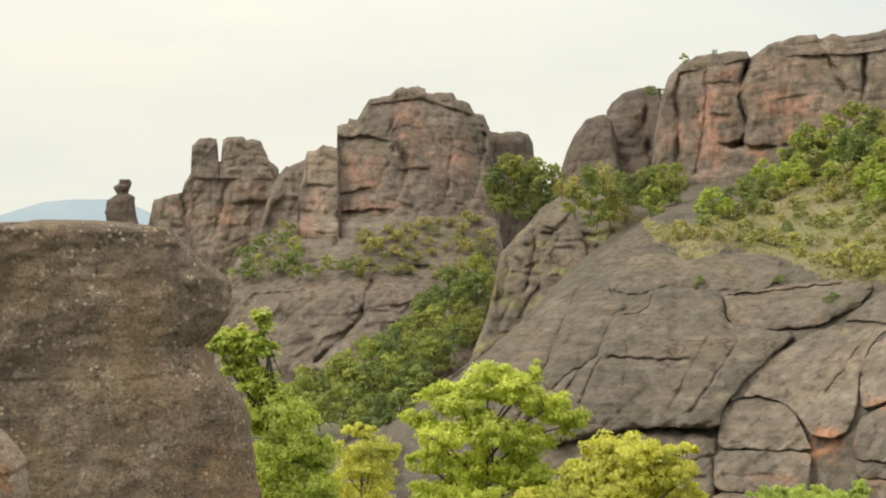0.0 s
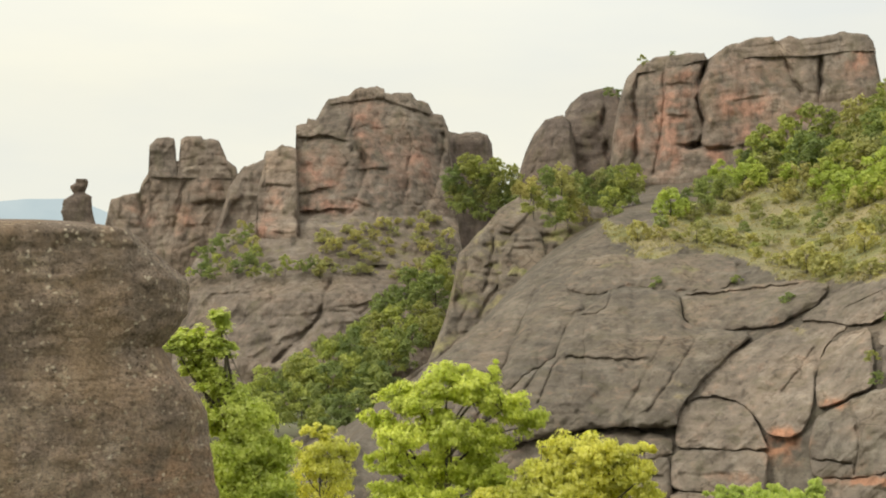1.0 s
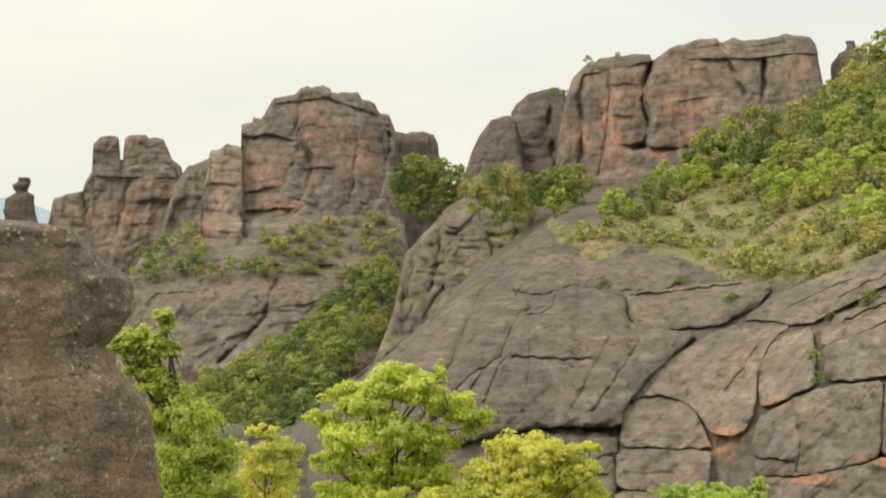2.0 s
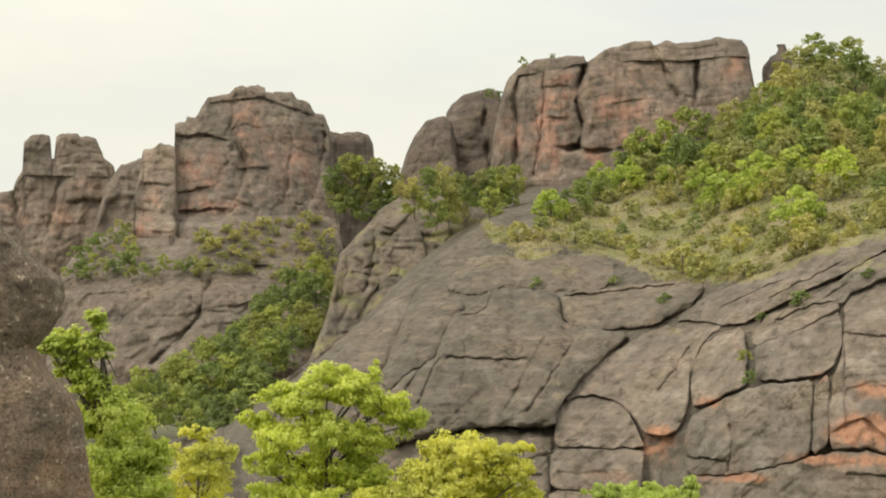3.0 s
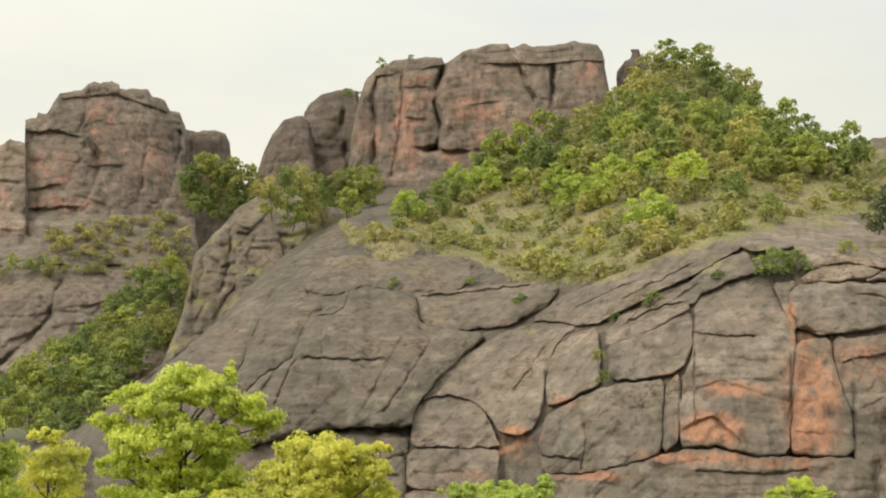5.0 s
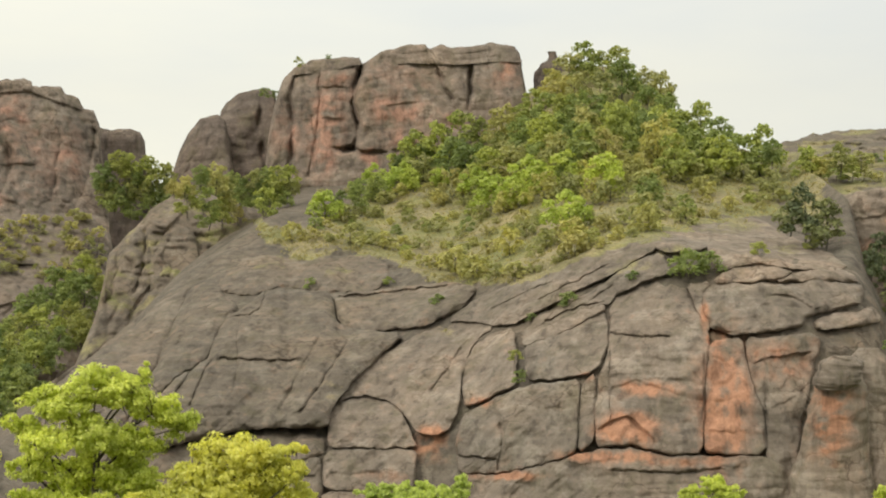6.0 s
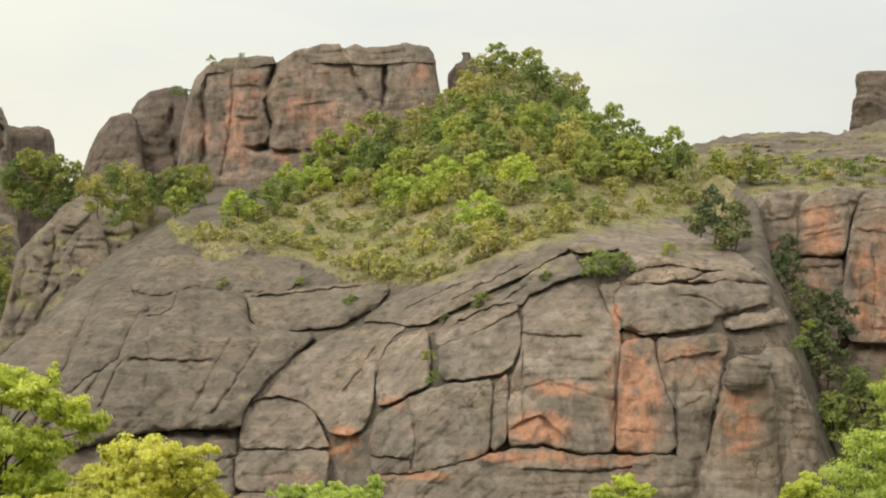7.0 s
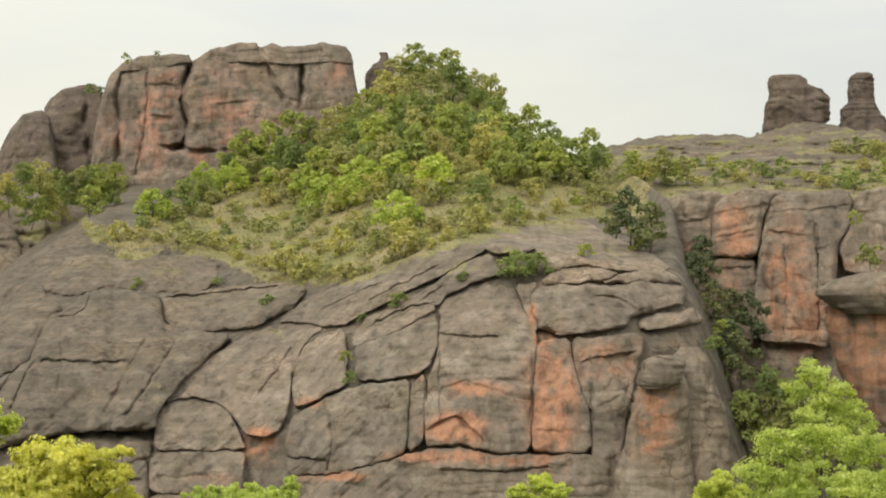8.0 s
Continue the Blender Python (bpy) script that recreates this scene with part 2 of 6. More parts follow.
FRESH = leaf_mat("fresh_leaves", (0.30, 0.36, 0.08), (0.45, 0.52, 0.13), (0.58, 0.63, 0.21), 0.5, 0.3)
STRAW = leaf_mat("dry_grass", (0.22, 0.195, 0.085), (0.36, 0.315, 0.15), (0.46, 0.41, 0.22), 0.35, 0.0)
DULL = leaf_mat("scrub_leaves", (0.27, 0.26, 0.115), (0.40, 0.385, 0.175), (0.53, 0.505, 0.26), 0.5, 0.55)
DARK = leaf_mat("dark_leaves", (0.10, 0.115, 0.065), (0.155, 0.175, 0.095), (0.22, 0.24, 0.13))
PALE = leaf_mat("pale_green_leaves", (0.38, 0.45, 0.14), (0.52, 0.59, 0.20), (0.64, 0.69, 0.30), 0.55, 0.1)
BARK, TURF, MOUNT = bark_mat(), ground_mat(), mountain_mat()

# ---------------------------------------------------------------- shape tools
RNG = np.random.default_rng(7)
PERM = RNG.permutation(512)
PERM = np.concatenate([PERM, PERM, PERM])
GRAD = RNG.normal(size=(512, 3))
GRAD /= np.linalg.norm(GRAD, axis=1)[:, None]


def pnoise(x, y, z):
    """Gradient noise on arrays, about -0.7 to 0.7."""
    xi, yi, zi = np.floor(x).astype(int), np.floor(y).astype(int), np.floor(z).astype(int)
    xf, yf, zf = x - xi, y - yi, z - zi
    u, v, w = (f * f * f * (f * (f * 6 - 15) + 10) for f in (xf, yf, zf))
    total = 0
    for dx in (0, 1):
        for dy in (0, 1):
            for dz in (0, 1):
                h = PERM[PERM[PERM[(xi + dx) & 511] + ((yi + dy) & 511)] + ((zi + dz) & 511)]
                g = GRAD[h]
                dot = g[..., 0] * (xf - dx) + g[..., 1] * (yf - dy) + g[..., 2] * (zf - dz)
                total = total + dot * (u if dx else 1 - u) * (v if dy else 1 - v) * (w if dz else 1 - w)
    return total


def fbm(x, y, z, octaves=4):
    s, a, f = 0, 1.0, 1.0
    for k in range(octaves):
        s = s + a * pnoise(x * f + 17.3 * k, y * f + 5.1 * k, z * f + 9.7 * k)
        a, f = a * 0.5, f * 2.03
    return s


def smooth(a, b, v):
    t = np.clip((v - a) / (b - a), 0, 1)
    return t * t * (3 - 2 * t)


def at(az, el, d):
    """A point at a bearing and a height angle from the eye, d metres off in plan."""
    a, e = np.radians(az), np.radians(el)
    return np.array([d * np.sin(a), d * np.cos(a), EYE + d * np.tan(e)])


def line_dist(a, e, pts):
    """Distance in degrees to a polyline, and by how much it lies above."""
    best = np.full(a.shape, 1e9)
    above = np.zeros(a.shape)
    for (a0, e0), (a1, e1) in zip(pts, pts[1:]):
        da, de = a1 - a0, e1 - e0
        t = np.clip(((a - a0) * da + (e - e0) * de) / (da * da + de * de + 1e-9), 0, 1)
        pa, pe = a0 + t * da, e0 + t * de
        dd = np.hypot(a - pa, e - pe)
        near = dd < best
        best = np.where(near, dd, best)
        above = np.where(near, pe - e, above)
    return best, above


def mesh_from(name, verts, faces, mat, attrs=()):
    me = bpy.data.meshes.new(name)
    verts, faces = np.asarray(verts, dtype=np.float32), np.asarray(faces, dtype=np.int32)
    me.vertices.add(len(verts))
    me.vertices.foreach_set("co", verts.ravel())
    k = faces.shape[1]
    me.loops.add(faces.size)
    me.loops.foreach_set("vertex_index", faces.ravel())
    me.polygons.add(len(faces))
    me.polygons.foreach_set("loop_start", np.arange(0, faces.size, k, dtype=np.int32))
    me.update(calc_edges=True)
    for key, values in attrs:
        at_ = me.attributes.new(key, "FLOAT", "POINT")
        at_.data.foreach_set("value", np.asarray(values, dtype=np.float32).ravel())
    me.materials.append(mat)
    me.validate()
    return me


def smooth_shade(me):
    me.polygons.foreach_set("use_smooth", np.ones(len(me.polygons), dtype=bool))
    return me


def grid_faces(rows, cols, wrap=False):
    r, c = np.meshgrid(np.arange(rows - 1), np.arange(cols if wrap else cols - 1), indexing="ij")
    c2 = (c + 1) % cols
    return np.stack([r * cols + c, r * cols + c2, (r + 1) * cols + c2, (r + 1) * cols + c], -1).reshape(-1, 4)


def rock_relief(x, y, z, size, strata):
    """Bulges, bedding ledges and chipped roughness, in metres; positive is recessed."""
    s = size
    big = fbm(x / (9 * s), y / (9 * s), z / (9 * s), 3) * 1.5 * s
    warp = fbm(x / 14, y / 14, z / 14, 2) * 2.0
    bed = (z + warp * 1.4) / (2.6 * s)
    ledge = (np.abs((bed + 0.6 * fbm(x / 20, y / 20, bed * 0.3, 2)) % 1.0 - 0.5) * 2) ** 3
    hold = smooth(-0.25, 0.35, fbm(x / 11 + 40, y / 11, z / 5, 2))
    flute = np.abs(fbm(x / (4.5 * s) + 7, y / (4.5 * s), z / (22 * s), 3))
    return big + strata * ledge * hold - 0.9 * s * np.minimum(flute, 0.5) + fbm(x / 2.2, y / 2.2, z / 1.6, 4) * 0.45 * s


def cells(x, y, z):
    """Jittered cells: a random number for the nearest cell, and the gap to the next one."""
    xi, yi, zi = np.floor(x).astype(int), np.floor(y).astype(int), np.floor(z).astype(int)
    f1, f2, who = np.full(x.shape, 9.0), np.full(x.shape, 9.0), np.zeros(x.shape)
    for dx in (-1, 0, 1):
        for dy in (-1, 0, 1):
            for dz in (-1, 0, 1):
                h = PERM[PERM[PERM[(xi + dx) & 511] + ((yi + dy) & 511)] + ((zi + dz) & 511)]
                g = GRAD[h] * 0.4 + 0.5
                q = np.sqrt((xi + dx + g[..., 0] - x) ** 2 + (yi + dy + g[..., 1] - y) ** 2 + (zi + dz + g[..., 2] - z) ** 2)
                first = q < f1
                f2 = np.where(first, f1, np.minimum(f2, q))
                who = np.where(first, h / 511.0, who)
                f1 = np.where(first, q, f1)
    return who, f2 - f1


def jointing(x, y, z, amp, wide, tall):
    """Blocks standing proud or back by up to amp metres, with joints between them."""
    w = fbm(x / 7, y / 7, z / 7, 2) * 0.5
    who, gap = cells(x / wide + w, y / wide, z / tall + w)
    return amp * (who - 0.5) * smooth(0.0, 0.16, gap) + 0.12 * amp * np.exp(-gap / 0.05)


def lobe_side(a, e, pts):
    """Distance to a line drawn downwards, positive on its right-hand lower side, and a fade past its ends."""
    best, side, past = np.full(a.shape, 1e9), np.zeros(a.shape), np.zeros(a.shape)
    for k, ((a0, e0), (a1, e1)) in enumerate(zip(pts, pts[1:])):
        da, de = a1 - a0, e1 - e0
        raw = ((a - a0) * da + (e - e0) * de) / (da * da + de * de + 1e-9)
        t = np.clip(raw, 0, 1)
        q = np.hypot(a - a0 - t * da, e - e0 - t * de)
        near = q < best
        over = np.zeros(a.shape)
        if k == 0:
            over = np.maximum(over, -raw)
        if k == len(pts) - 2:
            over = np.maximum(over, raw - 1)
        best = np.where(near, q, best)
        side = np.where(near, np.sign(da * (e - e0) - de * (a - a0)), side)
        past = np.where(near, over * math.hypot(da, de), past)
    return best * side, np.exp(-(past / 0.35) ** 2)


def rock_sheet(name, top, low, dist, thick, mat, res=0.06, rows=160, size=1.0, strata=0.5, cracks=(), overs=(), reds=(), veg=None,
               crown_round=4.0, jag=0.06, low_line=None, lobes=(), joints=None, blocky=0.0, parent=None, extra=None, edges=False):
    """A solid rock mass: its face runs from the foot to the skyline top (bearing, height angle), goes over it and down the back."""
    ta, te = np.array([p[0] for p in top]), np.array([p[1] for p in top])
    az = np.arange(ta[0], ta[-1] + res, res)
    crest = np.interp(az, ta, te)
    foot = np.full_like(az, low) if low_line is None else np.interp(az, [p[0] for p in low_line], [p[1] for p in low_line])
    d_mid = np.mean(dist(az, crest))
    crest = crest + jag * fbm(az * 2.1, az * 0 + d_mid, az * 0, 5) * 1.6
    crest = crest + blocky * (np.round(fbm(az * 1.3, az * 0 + 2.0 + d_mid, az * 0, 3) * 3.2) / 3.2 + 0.35 * np.round(fbm(az * 4, az * 0 + d_mid, az * 0, 2) * 2))
    crest = np.maximum(crest, foot + 0.02)
    u = np.linspace(0, 1, rows)[:, None]
    el = foot[None] + (crest - foot)[None] * u
    a = np.broadcast_to(az[None], el.shape)
    d = dist(a, el)
    x, y, z = at(a, el, d)
    rec = rock_relief(x, y, z, size, strata)
    if joints:
        rec = rec + jointing(x, y, z, *joints)
    if extra:
        rec = rec + extra(a, el)
    def near(pts, reach):
        p = np.array(pts)
        lo, hi = p.min(0) - reach, p.max(0) + reach
        return (a > lo[0]) & (a < hi[0]) & (el > lo[1]) & (el < hi[1])

    for pts, high, fall in lobes:
        m = near(pts, fall * 4)
        am, em = a[m], el[m]
        wob = 0.10 * fbm(am * 1.6, em * 1.6, am * 0 + high, 3)
        q, fade = lobe_side(am + wob, em + wob, pts)
        on = np.maximum(q, 0)
        edge = 0.6 if high > 2.8 else 0.35
        rec[m] += fade * 0.7 * np.exp(-(q / 0.045) ** 2) - fade * high * np.where(q > 0, (1 - (1 - np.clip(on / edge, 0, 1)) ** 2) * np.exp(-on / fall), 0)
    for pts, width, deep, pillow in cracks:
        m = near(pts, 2.0)
        am, em = a[m], el[m]
        wob = 0.15 * fbm(am * 1.4, em * 1.4, am * 0 + deep, 4)
        wob2 = 0.15 * fbm(am * 1.4, em * 1.4, am * 0 + deep + 30, 4)
        q, fade = lobe_side(am + wob, em + wob2, pts)
        vary = np.clip(0.6 + 1.7 * pnoise(am * 1.3, em * 1.3, am * 0 + 3.3), 0.05, 1.5)
        w = np.abs(q) / (0.45 + 0.6 * vary)
        shift = 0.3 * deep * np.tanh(q / (width * 1.5)) * np.exp(-np.abs(q) / 0.55) * fade
        rec[m] += fade * deep * vary * np.exp(-(w / width) ** 2) + fade * pillow * np.exp(-np.abs(q) / (width * 5.0)) - shift
    for pts, deep, fall in overs:
        m = near(pts, max(0.4, fall * 5))
        am, em = a[m], el[m]
        wob = 0.10 * fbm(am * 2.0, em * 2.0, am * 0 + deep, 3)
        _, above = line_dist(am, em + wob, pts)
        lo, hi = min(p[0] for p in pts), max(p[0] for p in pts)
        ends = smooth(lo - 0.15, lo + 0.3, am) * (1 - smooth(hi - 0.3, hi + 0.15, am))
        rec[m] += deep * ends * smooth(-0.03, 0.03, above) * np.exp(-np.maximum(above, 0) / fall)
    red = np.zeros(a.shape)
    for ra, re_, wa, we, s in reds:
        red = np.maximum(red, s * np.exp(-(((a - ra) / wa) ** 2 + ((el - re_) / we) ** 2) ** 1.5))
    red = np.clip(red * (0.6 + 1.1 * fbm(a * 1.8, el * 2.2, a * 0 + 1.7, 4)), 0, 0.85)
    head = (np.interp(az, ta, te)[None] - el) * np.radians(1) * d
    if edges:
        q, _ = line_dist(a, el, list(zip(az, crest)) if len(az) < 40 else top)
        head = np.minimum(head, q * np.radians(1) * d)
    rnd = np.clip(1 - head / crown_round, 0, 1)
    d = d + rec * (1 - 0.5 * rnd) + crown_round * 0.8 * (1 - np.sqrt(np.maximum(1 - rnd ** 2, 0)))
    warped = a + (0.10 * fbm(el * 1.5, a * 1.1, a * 0 + 6.0, 4) if edges else 0)
    pts = np.stack(at(warped, el, d), -1)
    vegv = np.zeros(a.shape) if veg is None else veg(a, el, pts)
    back, end = [], pts[-1]
    foot_z = pts[0][:, 2]
    for f, g in ((0.12, 0.0), (0.3, 0.01), (0.55, 0.05), (0.8, 0.2), (0.95, 0.5), (1.0, 1.0)):
        dd = d[-1] + thick * f
        bx, by, _ = at(az, crest, dd)
        bz = end[:, 2] * (1 - g) + foot_z * g + fbm(bx / 6, by / 6, bx * 0, 3) * 1.2 * size * (1 - g)
        back.append(np.stack([bx, by, np.minimum(bz, end[:, 2] + f * thick * np.tan(np.radians(np.maximum(crest, -2))) - 0.15)], -1))
    verts = np.concatenate([pts.reshape(-1, 3)] + back)
    zero = np.zeros((6, len(az)))
    me = mesh_from(name, verts, grid_faces(rows + 6, len(az)),
                   mat, (("red", np.concatenate([red, zero])), ("veg", np.concatenate([vegv, zero]))))
    ob = new(name, smooth_shade(me))
    ob.parent = parent
    return ob


def rock_stack(name, profile, d, mat, deep=1.0, size=1.0, seg=96, rows=140, reds=(), strata=0.4, rough=1.0, parent=None, overs=(), joints=None, even=0.0, topround=0.0, crust=0.0, power=2.6):
    """A free-standing rock: (height angle, left bearing, right bearing) from the foot up, turned into closed uneven rings."""
    pe = np.array([p[0] for p in profile])
    el = np.linspace(pe[0], pe[-1], rows)
    left, right = np.interp(el, pe, [p[1] for p in profile]), np.interp(el, pe, [p[2] for p in profile])
    th = np.linspace(0, 2 * np.pi, seg, endpoint=False)
    mid, half = (left + right) / 2, (right - left) / 2
    rad = np.radians(1) * d
    c, s = np.cos(th)[None], np.sin(th)[None]
    q = (np.abs(c) ** power + np.abs(s) ** power) ** (-1 / power)
    body = half
    if even >= 1:
        body = np.full_like(half, half.max())
    elif even:
        k = np.exp(-(np.linspace(-2, 2, 2 * int(rows * even) + 1)) ** 2)
        body = np.convolve(np.pad(half, int(rows * even), mode="edge"), k / k.sum(), "valid")
    if topround:
        body = body * np.sqrt(np.clip(1 - np.clip((np.linspace(0, 1, rows) - 1 + topround) / topround, 0, 0.97) ** 2, 0.02, 1))
    lx, ly = half[:, None] * rad * c * q, body[:, None] * rad * s * q * deep
    lz = EYE + d * np.tan(np.radians(el))[:, None] + 0 * lx
    a0 = np.radians(mid)[:, None]
    core = np.max(half) * rad * deep
    x = d * np.sin(a0) + lx * np.cos(a0) + (ly + core * 0.6) * np.sin(a0)
    y = d * np.cos(a0) - lx * np.sin(a0) + (ly + core * 0.6) * np.cos(a0)
    rec = rock_relief(x, y, lz, size, strata) * rough
    if joints:
        rec = rec + jointing(x, y, lz, *joints)
    if crust:
        rec = rec + crust * fbm(x / 0.22, y / 0.22, lz / 0.22, 3) * (0.6 + smooth(0.5, 1.0, np.linspace(0, 1, rows))[:, None])
    ee = el[:, None] + 0 * lx
    aa = np.degrees(np.arctan2(x, y))
    for pts, dp, fall in overs:
        _, above = line_dist(aa, ee, pts)
        rec = rec + dp * smooth(-0.03, 0.03, above) * np.exp(-np.maximum(above, 0) / fall)
    n = np.stack([c * np.cos(a0) + s * np.sin(a0), -c * np.sin(a0) + s * np.cos(a0)], 0)
    k = np.minimum(rec, half[:, None] * rad * 0.6)
    x, y = x - n[0] * k, y - n[1] * k
    red = np.zeros(x.shape)
    for ra, re_, wa, we, st in reds:
        red = np.maximum(red, st * np.exp(-(((aa - ra) / wa) ** 2 + ((ee - re_) / we) ** 2) ** 1.5))
    red = np.clip(red * (0.6 + 1.1 * fbm(aa * 1.8, ee * 2.2, aa * 0 + 1.7, 4)), 0, 0.85)
    verts = np.stack([x, y, lz], -1).reshape(-1, 3)
    tip = np.array([[x[-1].mean(), y[-1].mean(), lz[-1].mean() + 0.04 * size]])
    quads = grid_faces(rows, seg, True)
    last = (rows - 1) * seg
    i = np.arange(seg)
    fan = np.stack([last + i, last + (i + 1) % seg, np.full(seg, rows * seg), np.full(seg, rows * seg)], -1)
    me = bpy.data.meshes.new(name)
    me.from_pydata(np.concatenate([verts, tip]).tolist(), [], quads.tolist() + [f[:3] for f in fan.tolist()])
    for key, v in (("red", red), ("veg", red * 0)):
        t_ = me.attributes.new(key, "FLOAT", "POINT")
        t_.data.foreach_set("value", np.append(v.ravel(), 0).astype(np.float32))
    me.materials.append(mat)
    ob = new(name, smooth_shade(me))
    ob.parent = parent
    return ob


def band(pts, blur=0.0):
    a, e = [p[0] for p in pts], [p[1] for p in pts]
    if blur:
        g = np.arange(a[0] - 2, a[-1] + 2, 0.05)
        k = np.exp(-(np.arange(-60, 61) * 0.05 / blur) ** 2)
        v = np.convolve(np.pad(np.interp(g, a, e), 60, mode="edge"), k / k.sum(), "valid")
        return lambda az: np.interp(az, g, v)
    return lambda az: np.interp(az, a, e)


# ---------------------------------------------------------------- ground to the horizon
def ground_z(x, y):
    rr = np.hypot(x, y)
    z = np.interp(rr, [0, 6, 20, 45, 100, 160, 400, 1500, 4900], [58.4, 58.3, 55, 46, 34, 30, 26, 10, 0])
    return z + fbm(x / 60, y / 60, x * 0, 3) * 2.5 * smooth(15, 80, rr) + fbm(x / 700, y / 700, x * 0, 3) * 50 * smooth(500, 1500, rr)


def ground():
    r = np.concatenate([[0.0], np.geomspace(1.5, 4900, 120)])
    th = np.linspace(0, 2 * np.pi, 180, endpoint=False)
    rr, tt = np.meshgrid(r, th, indexing="ij")
    x, y = rr * np.sin(tt), rr * np.cos(tt)
    z = ground_z(x, y)
    me = mesh_from("ground", np.stack([x, y, z], -1).reshape(-1, 3), grid_faces(len(r), len(th), True)[:, ::-1], TURF)
    return tagged(new("ground", smooth_shade(me)), "rough green turf of the valley floor", "ground", kind="structure")


ground()


def mountain():
    az = np.linspace(-40, 20, 300)
    crest = np.interp(az, *zip(*[(-32.92, 2.54), (-24.48, 3.27), (-16.78, 3.72), (-15.98, 4.03), (-15.16, 4.28), (-14.13, 4.39), (-12.88, 4.43), (-11.82, 4.17), (-11.19, 3.9), (-9.9, 3.44), (-6.23, 3.04), (15.39, 2.75)]))
    crest = crest + fbm(az / 2, az * 0, az * 0, 4) * 0.06
    rows = []
    for f in np.linspace(0, 1, 12):
        d = 4000 + 600 * f
        rows.append(np.stack(at(az, -2 + (crest + 2) * f, d), -1))
    # self-lit sheet: its pale emission colour holds the haze
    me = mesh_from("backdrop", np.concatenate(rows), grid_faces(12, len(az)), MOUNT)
    return tagged(new("backdrop", smooth_shade(me)), "far pale blue mountain range, haze put into its glowing colour", "mountain", kind="structure")


mountain()

# ---------------------------------------------------------------- main hillside
BREAK = [(-1.83, -5.03), (-0.08, -3.08), (1.45, -1.77), (3.21, -0.34), (4.96, 1.52), (6.71, 2.83), (8.66, 4.12)] + [(9.99, 3.83), (11.48, 2.87), (13.21, 2.02), (15.81, 1.59), (18.43, 2.14), (21.07, 2.8), (23.71, 2.91), (26.34, 2.46), (28.52, 2.01), (30.88, 1.46), (31.73, 0.05), (32.75, -3.38), (33.57, -6.12)]
B_D = [(-2, 150), (2, 190), (5, 215), (9, 235), (14, 200), (18, 185), (24, 175), (28, 172), (34, 175)]
CREST = [(-4.87, -7.37), (-1.83, -4.6), (-0.08, -2.86), (1.45, -1.59), (3.21, -0.06), (4.96, 1.83), (6.71, 3.22), (8.66, 4.51)] + [(9.55, 5.11), (11.04, 5.25), (12.75, 5.71), (14.91, 6.61), (16.66, 7.28), (18.42, 8.71), (19.52, 9.52), (20.63, 9.74), (21.95, 9.61), (23.06, 8.56), (24.6, 7.25), (26.36, 6.45), (27.89, 5.99), (29.4, 5.28), (30.48, 4.39), (31, 2), (31.73, 0.16), (32.76, -3.28), (33.67, -6.33), (34.38, -8.19)]
C_D = [(-2, 158), (2, 198), (5, 235), (9, 290), (12, 292), (18, 300), (22, 300), (28, 260), (31, 190), (34, 180)]
F_D = [(-3, 130), (2, 142), (8, 150), (14, 150), (20, 148), (27, 150), (34, 155)]
brk, crs = band(BREAK, 0.6), band(CREST, 0.3)
TURF_LOW = band([(5.33, 5.05), (7.09, 4.84), (8.19, 2.65), (9.73, 2.17), (11.27, 2.26), (12.81, 2.32), (15, 1.06), (17.18, 1.21), (19.34, 1.75), (21.48, 2.69), (23.58, 3.01), (25.66, 3.72)] + [(28.09, 3.98), (29.82, 3.1), (32.76, -2.96)], 0.15)
TURF_TOP = band([(5.33, 5.05), (7.31, 4.95), (8.19, 3.42), (9.73, 3.53), (11.72, 4.15), (12.82, 5.06), (14.15, 7.9), (17.24, 12.15)] + [(40.0, 12.0)], 0.15)


def hill_d(a, e):
    """Distance of the hillside: a rock front that leans back, then turf and wooded slope up to the crags."""
    eb, ec = brk(a), np.maximum(crs(a), brk(a) + 0.05)
    d0, db, dc = (np.interp(a, *zip(*t)) for t in (F_D, B_D, C_D))
    lo = np.clip((e + 10) / (eb + 10), 0, 1)
    hi = np.clip((e - eb) / (ec - eb), 0, 1)
    return d0 + (db - d0) * (0.35 * lo + 0.65 * lo ** 3) + (dc - db) * hi ** 0.85


MOSS = [(12.81, 0.01, 2.4, 0.9, 1.9), (14.13, 0.89, 2.2, 0.5, 2.2), (10.61, -2.83, 1.2, 0.8, 1.4), (15.21, -0.64, 1.0, 0.6, 1.8), (8.41, 1.99, 1.5, 0.4, 1.6), (22.11, 1.95, 1.6, 0.5, 1.8), (26.34, 3.45, 1.6, 0.4, 2.2), (28.09, 2.56, 1.2, 0.35, 2.0), (23.93, 2.58, 1.4, 0.35, 2.0), (11.07, 1.79, 1.5, 0.3, 1.8)]
TURF_END = 29.93


